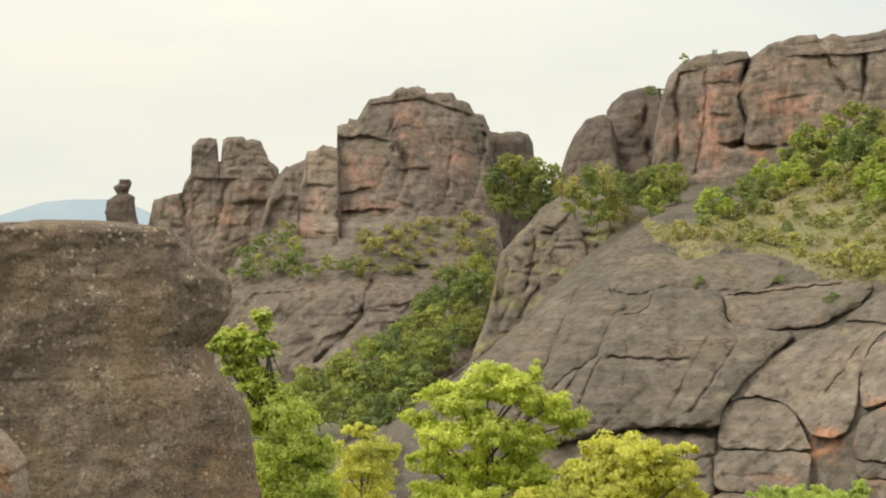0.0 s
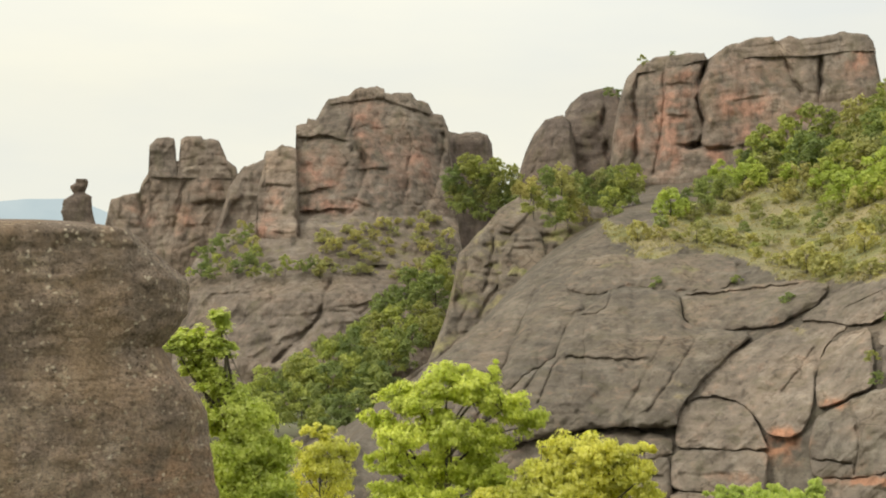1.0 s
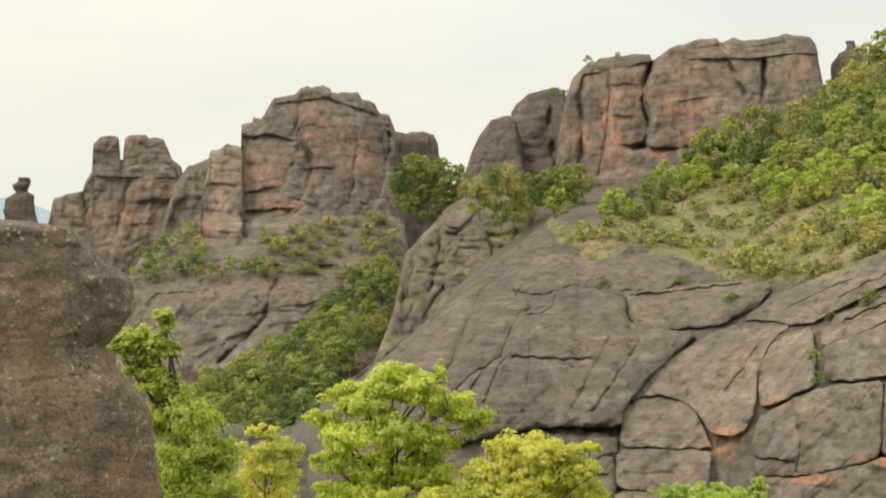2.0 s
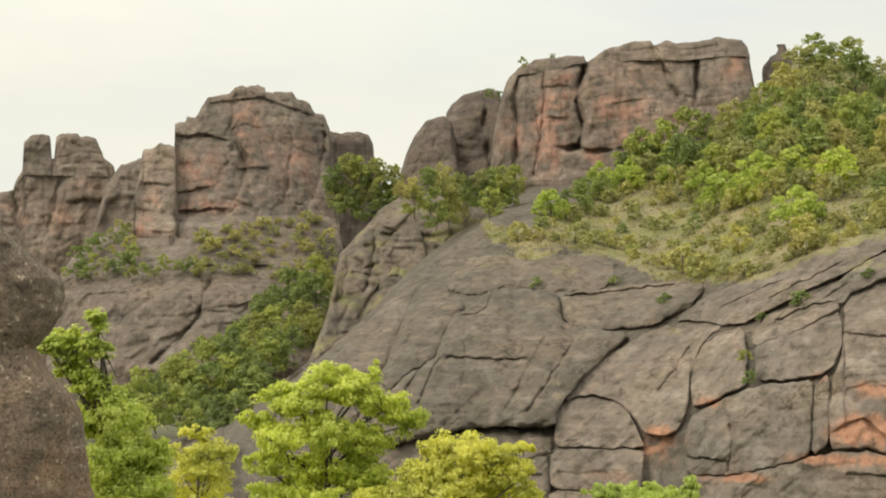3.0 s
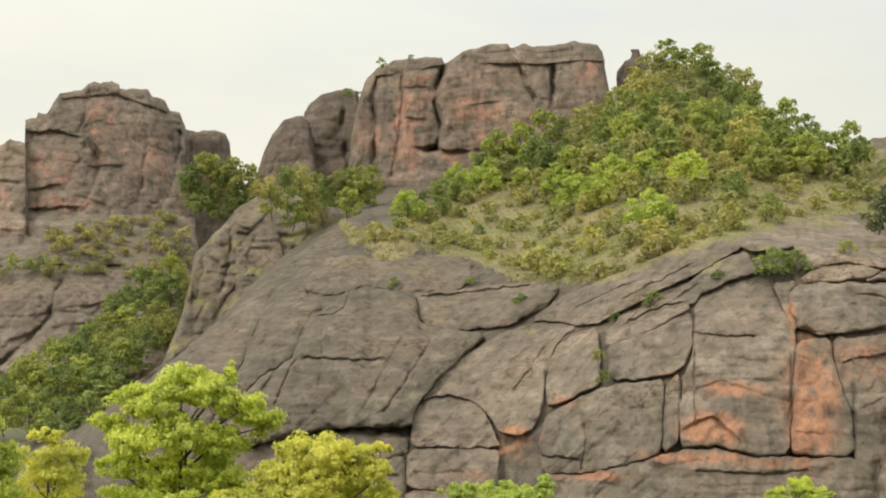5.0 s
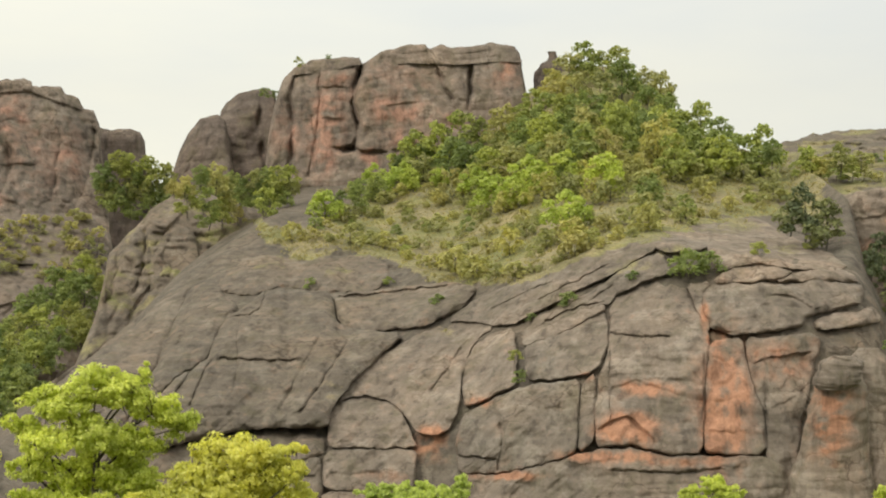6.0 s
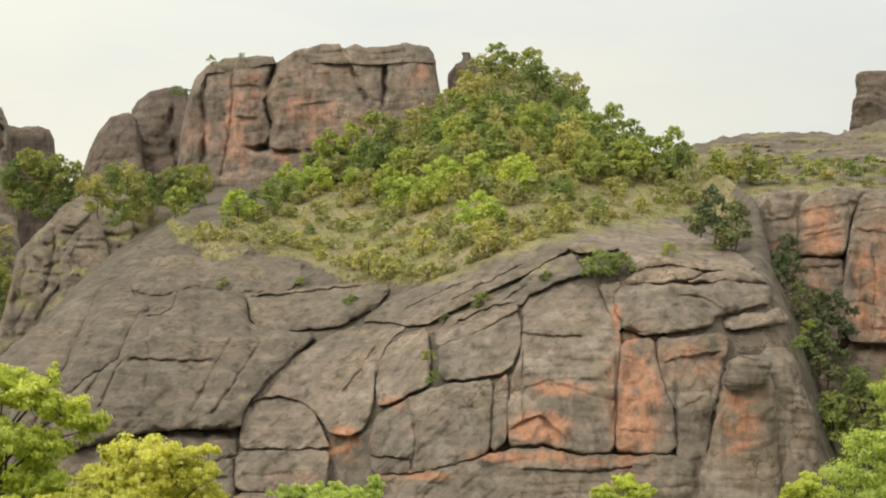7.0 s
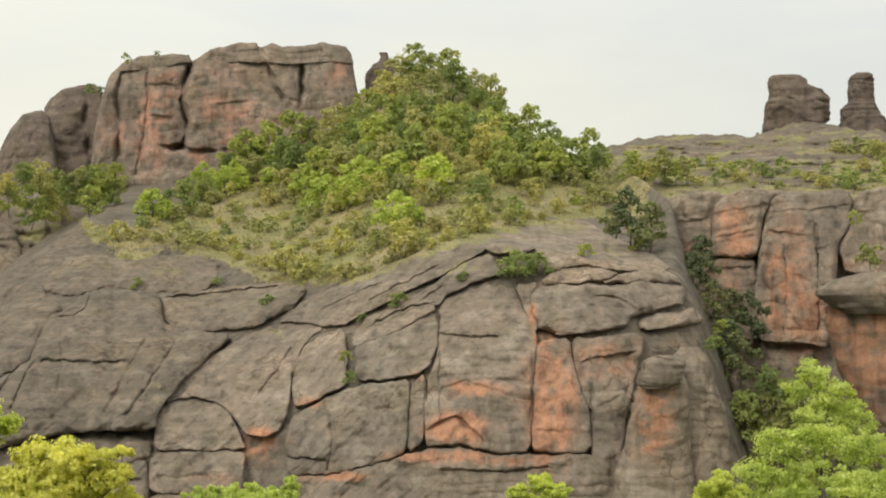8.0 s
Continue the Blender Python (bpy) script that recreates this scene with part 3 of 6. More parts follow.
def hill_veg(a, e, p):
    n = fbm(p[..., 0] / 9, p[..., 1] / 9, p[..., 2] / 5, 3) + 0.6 * fbm(p[..., 0] / 2.5, p[..., 1] / 2.5, p[..., 2] / 1.5, 3)
    w = 0.45 * n
    over = smooth(-0.12, 0.22, e - TURF_LOW(a) + w) * (1 - smooth(-0.1, 0.15, e - TURF_TOP(a) + w)) * smooth(4.6, 5.2, a)
    ledge = np.exp(-((fbm(a * 1.2 + e * 1.5, e * 2.6 - a * 1.1, a * 0, 3) - 0.1) / 0.07) ** 2) * smooth(-3.5, 0.5, e)
    for ma, me_, wa, we, st in MOSS:
        ledge = np.maximum(ledge, st * np.exp(-((a - ma) / wa) ** 2 - ((e - me_) / we) ** 2))
    cut = 1 - smooth(TURF_END - 0.6, TURF_END, a)
    return np.clip((over * 0.60 + 0.3 * n * (0.3 + over) + 0.22 * ledge) * cut, 0, 1)


def hill_grain(a, e):
    """Water-worn runnels and bedding that slant down to the left across the slabs."""
    along, across = (a * 0.74 + e * 0.67), (e * 0.74 - a * 0.67)
    slab = 1 - smooth(15.0, 19.0, a + 0.6 * e)
    run = fbm(along * 0.16, across * 0.75, a * 0 + 4.0, 3)
    return slab * (1.5 * run + 0.45 * np.abs(fbm(along * 0.3, across * 2.4, a * 0 + 9.0, 3))) + (1 - slab) * 1.0 * fbm(a * 0.55, e * 0.65, a * 0 + 2.0, 3)


HILL_CRACKS = [
    ([(13.08, 1.84), (12.59, 2.23), (11.71, 2.43), (10.83, 2.41), (9.73, 2.23), (8.9, 1.88), (8.41, 1.4)], 0.06, 1.2, 0.4),
    ([(23.71, 2.03), (22.39, 1.81), (21.07, 1.37)], 0.05, 0.8, 0.3),
    ([(26.34, 2.68), (25.03, 2.47), (23.71, 2.36)], 0.05, 0.8, 0.3),
]
HILL_REDS = [(14.43, -4.92, 0.75, 0.5, 1.0), (22.05, -4.48, 1.4, 0.5, 1.3), (22.6, -2.79, 1.2, 0.35, 0.75), (26.1, -3, 1.2, 2.6, 1.0),
             (27.19, -1.69, 1.0, 1.0, 0.7), (19.75, -5.49, 1.6, 0.3, 0.8), (26.3, -5.48, 1.2, 0.4, 0.6), (23.25, -5.61, 1.4, 0.25, 0.8)]
hill = rock_sheet("hillside", CREST, -11, hill_d, 120, ROCK_SLAB, res=0.062, rows=230, size=0.5, strata=0.3, cracks=HILL_CRACKS,
                  reds=HILL_REDS, veg=hill_veg, crown_round=2.0, jag=0.03, extra=hill_grain, joints=(0.3, 8.0, 6.0))


def rounded(points, grow=0.062):
    """The closed outline with its corners cut, grown until it touches its neighbours."""
    p = np.array(points, float)
    q = np.roll(p, -1, 0)
    p = np.stack([0.88 * p + 0.12 * q, 0.12 * p + 0.88 * q], 1).reshape(-1, 2)
    along = np.roll(p, -1, 0) - np.roll(p, 1, 0)
    area = np.sum(p[:, 0] * np.roll(p[:, 1], -1) - np.roll(p[:, 0], -1) * p[:, 1])
    out = np.stack([along[:, 1], -along[:, 0]], 1) * np.sign(area)
    return p + grow * out / (np.linalg.norm(out, axis=1)[:, None] + 1e-9)


def face_block(name, outline, off, mat=None, base=hill_d, parent=None, reds=(), rim=(0.9, 0.026), pillow=(0.25, 0.3), res=0.042, size=0.5, strata=0.2,
               joints=(0.35, 5.0, 4.0), cracks=(), overs=(), veg=None, grain=None, dome=0.0):
    """One block of a jointed rock front: it stands off metres proud of it and its edges round back into the joints."""
    p = rounded(outline)
    lo, hi = p.min(0), p.max(0)
    az = np.linspace(lo[0] + 0.004, hi[0] - 0.004, max(8, int((hi[0] - lo[0]) / res)))
    top, foot = np.full(az.shape, -1e9), np.full(az.shape, 1e9)
    for (a0, e0), (a1, e1) in zip(p, np.roll(p, -1, 0)):
        on = (az - a0) * (az - a1) <= 0
        e = e0 + (e1 - e0) * (az - a0) / (a1 - a0 if abs(a1 - a0) > 1e-9 else 1e-9)
        e = np.clip(e, min(e0, e1), max(e0, e1))
        top, foot = np.where(on, np.maximum(top, e), top), np.where(on, np.minimum(foot, e), foot)
    n = max(8, int((hi[1] - lo[1]) / res))
    t = np.linspace(0, 1, n)[:, None]
    u = 0.6 * t + 0.4 * (0.5 - 0.5 * np.cos(math.pi * t))
    el = foot[None] + (top - foot)[None] * u
    a = np.broadcast_to(az[None], el.shape)
    q, _ = line_dist(a, el, [tuple(v) for v in p] + [tuple(p[0])])
    d = base(a, el) - off
    x, y, z = at(a, el, d)
    rec = rock_relief(x, y, z, size, strata) + jointing(x, y, z, *joints)
    if grain:
        rec = rec + grain(a, el)
    for pts, width, deep in cracks:
        wob = 0.07 * fbm(a * 2.2, el * 2.2, a * 0 + deep, 3)
        g, fade = lobe_side(a + wob, el + wob, pts)
        rec = rec + fade * deep * (np.exp(-(g / width) ** 2) + 0.25 * np.exp(-np.abs(g) / (width * 5)) - 0.3 * np.tanh(g / width) * np.exp(-np.abs(g) / 0.4))
    for pts, deep, fall in overs:
        _, above = line_dist(a, el + 0.05 * fbm(a * 2.5, el * 2.5, a * 0 + deep, 3), pts)
        l_, r_ = min(v[0] for v in pts), max(v[0] for v in pts)
        ends = smooth(l_ - 0.1, l_ + 0.25, a) * (1 - smooth(r_ - 0.25, r_ + 0.1, a))
        rec = rec + deep * ends * smooth(-0.03, 0.03, above) * np.exp(-np.maximum(above, 0) / fall)
    wear = 1 + 0.9 * fbm(a * 2.2, el * 2.2, a * 0 + 5.0, 3)
    shut = np.clip(0.65 + 1.9 * fbm(a * 0.8, el * 0.8, a * 0 + 8.0, 3), 0.1, 1.4)
    d = d + rec + shut * rim[0] * np.exp(-q / (rim[1] * np.clip(wear, 0.4, 2.2))) + pillow[0] * np.exp(-q / pillow[1])
    if dome:
        d = d + dome * smooth(lo[1] + 0.45 * (hi[1] - lo[1]), hi[1], el) ** 2
    red = np.zeros(a.shape)
    for ra, re_, wa, we, st in reds:
        red = np.maximum(red, st * np.exp(-(((a - ra) / wa) ** 2 + ((el - re_) / we) ** 2) ** 1.5))
    red = np.clip(red * (0.65 + 1.0 * fbm(a * 2.2, el * 1.3, a * 0 + 1.7, 4)), 0, 0.85)
    wa_ = a + 0.10 * fbm(el * 2.0, a * 1.6, a * 0 + 6.0, 4)
    we_ = el + 0.10 * fbm(el * 1.6, a * 2.0, a * 0 + 16.0, 4)
    green = np.zeros(a.shape) if veg is None else veg(a, el, np.stack(at(wa_, we_, d), -1))
    wa_, we_, d, red, green = (np.pad(v, 1, mode="edge") for v in (wa_, we_, d, red, green))
    back = np.ones(d.shape)
    back[1:-1, 1:-1] = 0
    pts = np.stack(at(wa_, we_, d + back * (off + 1.0)), -1)
    me = mesh_from(name, pts.reshape(-1, 3), grid_faces(*d.shape), mat, (("red", red), ("veg", green)))
    ob = new(name, smooth_shade(me))
    ob.parent = parent
    return ob


FRONT_REDS = [(14.58, -4.72, 0.77, 0.51, 1.3), (14.58, -5.62, 0.64, 0.64, 1), (22.11, -4.27, 1.2, 0.64, 1.35), (22.84, -2.75, 1.5, 0.34, 0.75), (25.78, -3.42, 0.98, 2.5, 1.1), (25.52, -0.83, 0.43, 0.3, 1), (27.81, -1.68, 1.5, 0.73, 0.65), (29.68, -3.8, 0.81, 1.6, 1), (21.35, -5.35, 1.9, 0.26, 1.1), (17.42, -6.1, 1.5, 0.17, 0.8), (24.16, -5.54, 2.4, 0.19, 0.6), (16.33, -3.29, 0.6, 0.19, 0.9), (20.62, -2.32, 0.34, 0.19, 0.8), (25.1, 0.04, 0.19, 0.56, 0.8), (29.91, -1.07, 1.3, 0.3, 0.5), (13.05, -6.09, 1.3, 0.21, 0.35)]
FRONT = dict(mat=ROCK, parent=hill, reds=FRONT_REDS, veg=hill_veg, grain=hill_grain)
SLAB = dict(mat=ROCK_SLAB, parent=hill, veg=hill_veg, grain=hill_grain, rim=(1.3, 0.09), pillow=(1.5, 0.45), res=0.05, size=0.4, joints=(0.3, 6.0, 5.0))
# slabs that lap over each other down the slope
face_block("slab", [(-0.23, -2.78), (0.72, -2.1), (2.32, -0.85), (3.61, 0.12), (4.48, 0.78), (5.26, 1.24), (5.02, 0.56), (4.65, -0.09), (4.38, -0.86), (4.01, -1.84), (3.41, -2.92), (2.77, -4.31), (1.92, -5.8), (-0.2, -6.4)], 2.2, **SLAB)
face_block("slab", [(5.13, 0.67), (5.39, 1.15), (6, 1.33), (6.35, 1.07), (6.53, 0.76), (7.1, 0.34), (6.62, -0.12), (6.31, -0.64), (6.14, -1.19), (5.9, -1.6), (4.92, -2.21), (3.84, -3.07), (3.24, -3.78), (2.78, -5.17), (2.56, -4.96), (3.52, -2.92), (4.1, -1.84), (4.44, -0.9), (4.74, -0.12)], 3.6, **SLAB)
face_block("slab", [(6.33, 1.33), (7.1, 1.99), (8.19, 2.39), (9.18, 2.26), (9.73, 1.77), (9.18, 1.42), (8.41, 1.16), (7.54, 0.89), (6.57, 0.89)], 2.4, **SLAB)
face_block("slab", [(8.41, 1.22), (9.29, 1.77), (10.61, 2.17), (11.93, 2.43), (12.81, 2.03), (12.92, 1.44), (12.37, 1.07), (10.61, 0.98), (9.51, 1.11)], 2.2, **SLAB)
face_block("slab", [(3.42, -4), (3.84, -3.16), (4.93, -2.3), (5.97, -1.65), (6.23, -0.99), (6.44, -0.42), (6.71, -0.03), (7.32, 0.34), (8.19, 1.02), (9.51, 1.02), (10.57, 0.94), (10.74, 0.34), (10.83, -0.27), (11.93, -0.53), (13.46, -0.69), (12.81, -1.23), (12.1, -1.91), (11.6, -2.35), (11.05, -2.98), (10.66, -3.53), (10.5, -4.24), (8.42, -4.18), (7.11, -4.3), (5.37, -4.66), (4.07, -4.97)], 5.0, **SLAB, cracks=[([(8.19, 1.02), (7.98, 0.45), (7.54, 0.12), (6.77, -0.03)], 0.035, 0.9), ([(6.34, -1.56), (7.54, -1.61), (8.42, -1.69), (9.41, -1.61)], 0.03, 0.9), ([(7.1, 0.01), (7.1, -1.74), (6.93, -2.83)], 0.03, 0.6), ([(5.36, -1.95), (4.82, -2.82), (4.5, -3.47)], 0.04, 1.2), ([(6.01, -1.73), (5.58, -2.6), (5.26, -3.36)], 0.035, 1.0), ([(10.17, -0.86), (9.41, -2.18), (8.75, -3.48)], 0.05, 0.6), ([(11.27, -1.08), (10.39, -2.39), (9.52, -3.7)], 0.05, 0.6)])
face_block("slab", [(10.79, 0.85), (12.37, 0.98), (13.69, 1.18), (15.33, 1.33), (16.31, 1.15), (15.65, 0.34), (14.67, -0.12), (13.68, -0.42), (12.15, -0.47), (11.01, -0.21)], 3.4, **{**SLAB, "veg": None}, overs=[([(10.74, 0.81), (12.37, 0.91), (13.69, 1.11), (15.33, 1.26)], 1.4, 0.35)])
face_block("slab", [(2.56, -5.17), (4.07, -5.08), (5.37, -4.77), (7.11, -4.43), (8.42, -4.35), (9.95, -4.48), (10.39, -4.68), (10.35, -5.22), (8.42, -5.86), (6.25, -6.49), (2.79, -6.88)], 2.4, **SLAB)
face_block("slab", [(6.68, -6.07), (8.42, -6.03), (10.17, -5.35), (10.39, -6.08), (10.28, -8), (6.69, -7.99)], 2.6, **SLAB, overs=[([(8.43, -6.08), (10.17, -6.04)], 0.8, 0.2)])
# ledges over the front
face_block("ledge", [(15.18, -0.14), (16.11, 0.52), (16.99, 0.96), (18.09, 1.4), (19.18, 1.84), (20.28, 2.34), (21.38, 2.84), (22.69, 2.99), (23.34, 2.74), (22.25, 2.09), (21.16, 1.53), (20.06, 0.96), (18.96, 0.41), (17.86, -0.18), (16.77, -0.29), (15.89, -0.1)], 1.5, **FRONT, cracks=[([(16.99, 0.37), (18.08, 0.91), (19.18, 1.35)], 0.04, 0.40), ([(18.74, 0.69), (19.84, 1.24), (21.38, 2.01)], 0.04, 0.40)])
face_block("ledge", [(18, -0.75), (18.74, -0.01), (19.84, 0.43), (20.83, 0.98), (21.37, 1.35), (22.34, 2.05), (23.43, 2.44), (23.81, 1.78), (22.68, 1.35), (21.7, 0.96), (21.44, 0.52), (20.5, 0.34), (19.18, -0.27)], 1.5, **FRONT, cracks=[([(18.96, -0.18), (19.84, 0.26), (21.04, 0.58)], 0.05, 0.50), ([(20.72, 0.69), (21.59, 1.24)], 0.05, 0.40)])
face_block("ledge", [(25.6, 1.82), (25.24, 2.64), (25.51, 3.4), (26.37, 3.76), (27.22, 3.67), (27.86, 3.23), (28.91, 2.7), (29.74, 2.35), (30.36, 1.83), (28.48, 1.84), (27.21, 2.07), (26.35, 1.99)], 1.4, **FRONT, overs=[([(25.72, 2.97), (27, 2.8), (28.48, 2.4)], 0.7, 0.25)])
face_block("ledge", [(21.6, 2.88), (23.13, 3.42), (25.3, 3.77), (25.62, 3.47), (25.2, 2.64), (23.56, 2.52), (22.69, 3.01)], 1.4, **FRONT)
# blocks of the cliff
face_block("block", [(10.62, -4.99), (10.59, -3.98), (10.87, -3.4), (11.41, -3.1), (12.17, -3), (12.83, -3.19), (13.35, -3.67), (13.72, -4.43), (13.94, -5.02)], 1.7, **FRONT, dome=1.0)
face_block("block", [(10.44, -5.16), (12.61, -5.12), (13.94, -5.15), (13.88, -5.83), (13.8, -6.61), (12.62, -6.68), (10.37, -6.58)], 1.5, **FRONT, overs=[([(10.56, -5.98), (12.62, -5.96)], 0.4, 0.2)])
face_block("block", [(10.34, -6.7), (13.8, -6.73), (13.76, -8.08), (10.24, -8.04)], 1.4, **FRONT)
face_block("block", [(10.96, -3.27), (11.73, -2.28), (12.6, -1.54), (13.69, -0.93), (14.79, -0.42), (15.78, -0.1), (16.77, -0.18), (16.9, -0.45), (16.28, -0.88), (15.87, -1.54), (15.69, -2.42), (15.63, -3.29), (15.28, -4.24), (14.8, -4.5), (14.1, -4.46), (13.7, -3.85), (13.04, -3.28), (12.17, -2.93), (11.41, -3.01)], 1.9, **FRONT, dome=1.5, cracks=[([(14.57, -2.81), (15.23, -1.93), (15.67, -1.28)], 0.05, 0.5)])
face_block("block", [(15.85, -3.37), (15.8, -2.59), (15.95, -1.72), (16.35, -1.06), (16.99, -0.62), (17.69, -0.51), (17.82, -1.28), (17.75, -2.04), (17.82, -2.59), (16.98, -2.98), (16.33, -3.31)], 1.8, **FRONT, dome=0.8)
face_block("block", [(15.56, -4.81), (15.8, -3.81), (16.33, -3.55), (16.98, -3.18), (17.75, -2.89), (18.52, -2.63), (19.18, -2.59), (20.27, -2.45), (20.22, -3.45), (20.11, -5.19), (19.17, -5.49), (18.3, -5.77), (16.98, -5.97), (15.63, -5.97)], 1.8, **FRONT, cracks=[([(16.98, -3.24), (17.31, -4.33), (17.16, -5.84)], 0.05, 0.5), ([(15.63, -5.32), (16.98, -5.45)], 0.03, 0.7)])
face_block("block", [(18.26, -1.15), (18.74, -0.95), (19.84, -0.62), (20.71, -0.01), (21.26, 0.21), (21.37, -0.4), (21.36, -1.06), (21.04, -1.82), (20.66, -2.15), (19.61, -2.3), (18.41, -2.41), (18.21, -1.93)], 1.8, **FRONT, dome=0.6)
face_block("block", [(18, -0.8), (19.18, -0.36), (20.39, 0.21), (21.24, 0.43), (21.28, 0.28), (20.67, 0.08), (19.79, -0.53), (18.74, -0.84), (18.21, -1.06)], 1.7, **FRONT)
face_block("block", [(20.4, -2.63), (20.92, -2.23), (20.85, -3.45), (20.79, -4.75), (20.26, -5.14), (20.31, -3.89)], 1.7, **FRONT)
face_block("block", [(21.5, 0.36), (21.72, 0.8), (22.25, 1.13), (23.12, 1.39), (23.98, 1.3), (24.41, 1.02), (24.73, 0.43), (25.14, -0.29), (25.22, -0.94), (25.13, -1.81), (24.97, -2.99), (24.93, -5.14), (23.73, -5.18), (22.87, -5.01), (22.44, -4.87), (21.35, -4.88), (21, -4.96), (20.92, -3.88), (21.01, -2.8), (21.21, -2.04), (21.45, -1.27), (21.52, -0.4)], 1.9, **FRONT, dome=2.0, cracks=[([(21.54, -0.62), (22.67, -0.77), (23.76, -0.66)], 0.03, 0.6)], overs=[([(21.03, -4.32), (21.57, -3.92), (22.12, -3.77), (22.66, -4.2), (23.19, -4.73)], 0.7, 0.4), ([(21.36, -2.8), (22.45, -2.4), (23.53, -2.79)], 0.25, 0.2), ([(22.66, -2.36), (24.82, -2.39)], 0.3, 0.2)])
face_block("block", [(25.3, -0.96), (26.46, -0.83), (26.58, -1.69), (26.87, -2.76), (27.2, -3.62), (27.27, -5.15), (25.66, -5.17), (25.06, -5.05), (25.07, -3.42), (25.17, -1.7)], 1.7, **FRONT, overs=[([(25.13, -4.28), (26.31, -4.38)], 0.3, 0.2)])
face_block("block", [(26.63, -0.87), (27.82, -0.78), (28.98, -0.61), (29.33, -0.86), (29.11, -1.68), (28.85, -2.74), (28.64, -3.6), (28.52, -5.08), (28.4, -5.82), (27.48, -5.91), (27.4, -5.1), (27.35, -3.61), (27, -2.76), (26.71, -1.69)], 1.4, **FRONT, overs=[([(26.75, -1.69), (27.81, -1.51), (29.08, -1.29)], 0.7, 0.3), ([(27.48, -3.4), (28.64, -2.96)], 0.3, 0.3)])
face_block("cap_slab", [(24.95, 0.75), (25.28, 1.17), (26.14, 1.27), (27.84, 1.2), (29.52, 1.34), (30.77, 1.23), (30.95, 0.8), (30.76, 0.46), (29.72, 0.27), (28.88, 0.01), (28.67, -0.35), (27.61, -0.5), (26.12, -0.63), (25.37, -0.4), (25.1, 0.1)], 2.1, **FRONT, rim=(2.4, 0.06), cracks=[([(27.62, 0.9), (28.47, 0.68), (29.09, 0.36)], 0.04, 0.4)])
face_block("cap_slab", [(29.13, -0.14), (29.93, 0.12), (31.21, 0.33), (31.58, -0.09), (30.54, -0.35), (29.25, -0.44)], 1.9, **FRONT, rim=(2.0, 0.06))
face_block("cap_slab", [(25.45, 1.34), (25.82, 1.68), (26.4, 1.88), (27.31, 1.89), (28.48, 1.71), (27.84, 1.46), (26.56, 1.33)], 1.8, **FRONT, rim=(1.8, 0.06))
face_block("cap_slab", [(27.63, 1.33), (28.69, 1.67), (29.94, 1.79), (30.61, 1.53), (30.77, 1.31), (29.52, 1.41)], 1.8, **FRONT, rim=(1.6, 0.06))
face_block("block", [(24.46, 1.23), (25.28, 1.34), (24.97, 0.86), (25.14, 0.04), (25.27, -0.4), (25.18, -0.51), (24.76, 0.47)], 1.4, **FRONT)
face_block("footing", [(15.67, -6.1), (16.98, -6.1), (18.3, -5.9), (19.28, -5.62), (20.22, -5.31), (21.13, -5.09), (22.33, -5.08), (22.87, -5.19), (23.73, -5.35), (25.02, -5.31), (27.36, -5.32), (28.4, -5.97), (28.59, -7.91), (15.56, -8.08)], 1.8, **FRONT, cracks=[([(21.56, -5.82), (23.51, -5.97), (25.66, -5.73)], 0.04, 0.5)])
tagged(hill, "grey rounded rock slope with cracked blocks, red bare patches and turf above", "rock slope", kind="structure")

# ---------------------------------------------------------------- crags behind
def flat_d(base, lean=0.0, e0=0.0, curve=0.0, a0=0.0):
    return lambda a, e: base + lean * (e - e0) + curve * (a - a0) ** 2 + 0 * a


massif_ledge = band([(-2.0, 300), (0.8, 312), (1.9, 324), (3.9, 348), (10, 372)])


def massif_d(a, e):
    return massif_ledge(e) + 0.5 * (a + 2.5) ** 2


def massif_veg(a, e, p):
    return np.clip(0.24 * smooth(1.0, 2.2, e) * (1 - smooth(3.5, 4.3, e)) + 0.34 * fbm(p[..., 0] / 8, p[..., 1] / 8, p[..., 2] / 4, 3), 0, 1)


massif = tagged(new("rock_massif"), "tall red-grey layered rock massif with a broken flat top", "rock formation")
rock_sheet("lower_cliff", [(-8.81, 0.85), (-8.28, 1.72), (-7.53, 2.59), (-6.23, 3.48), (-5.36, 3.81), (-3.61, 3.97), (-1.85, 4.11), (0.35, 4.12), (2.11, 3.72), (2.55, 1.74), (3.64, -0.01)], -3.5, massif_d, 45, ROCK_FAR, rows=170, size=1.3, strata=0.5, parent=massif,
           joints=(1.6, 9.0, 14.0), cracks=[([(-2.83, 1.3), (-3.16, -0.02), (-4.9, -1.77)], 0.1, 2.5, 1.2), ([(-4.92, 1.73), (-5.02, -0.02)], 0.08, 2.0, 1.0), ([(-6.66, 1.29), (-6.21, -0.02)], 0.08, 1.6, 0.8)],
           overs=[([(-2.06, 0.42), (-0.09, 0.64)], 1.0, 0.3), ([(-7.52, 0.85), (-5.35, 0.96)], 1.0, 0.3)], veg=massif_veg)
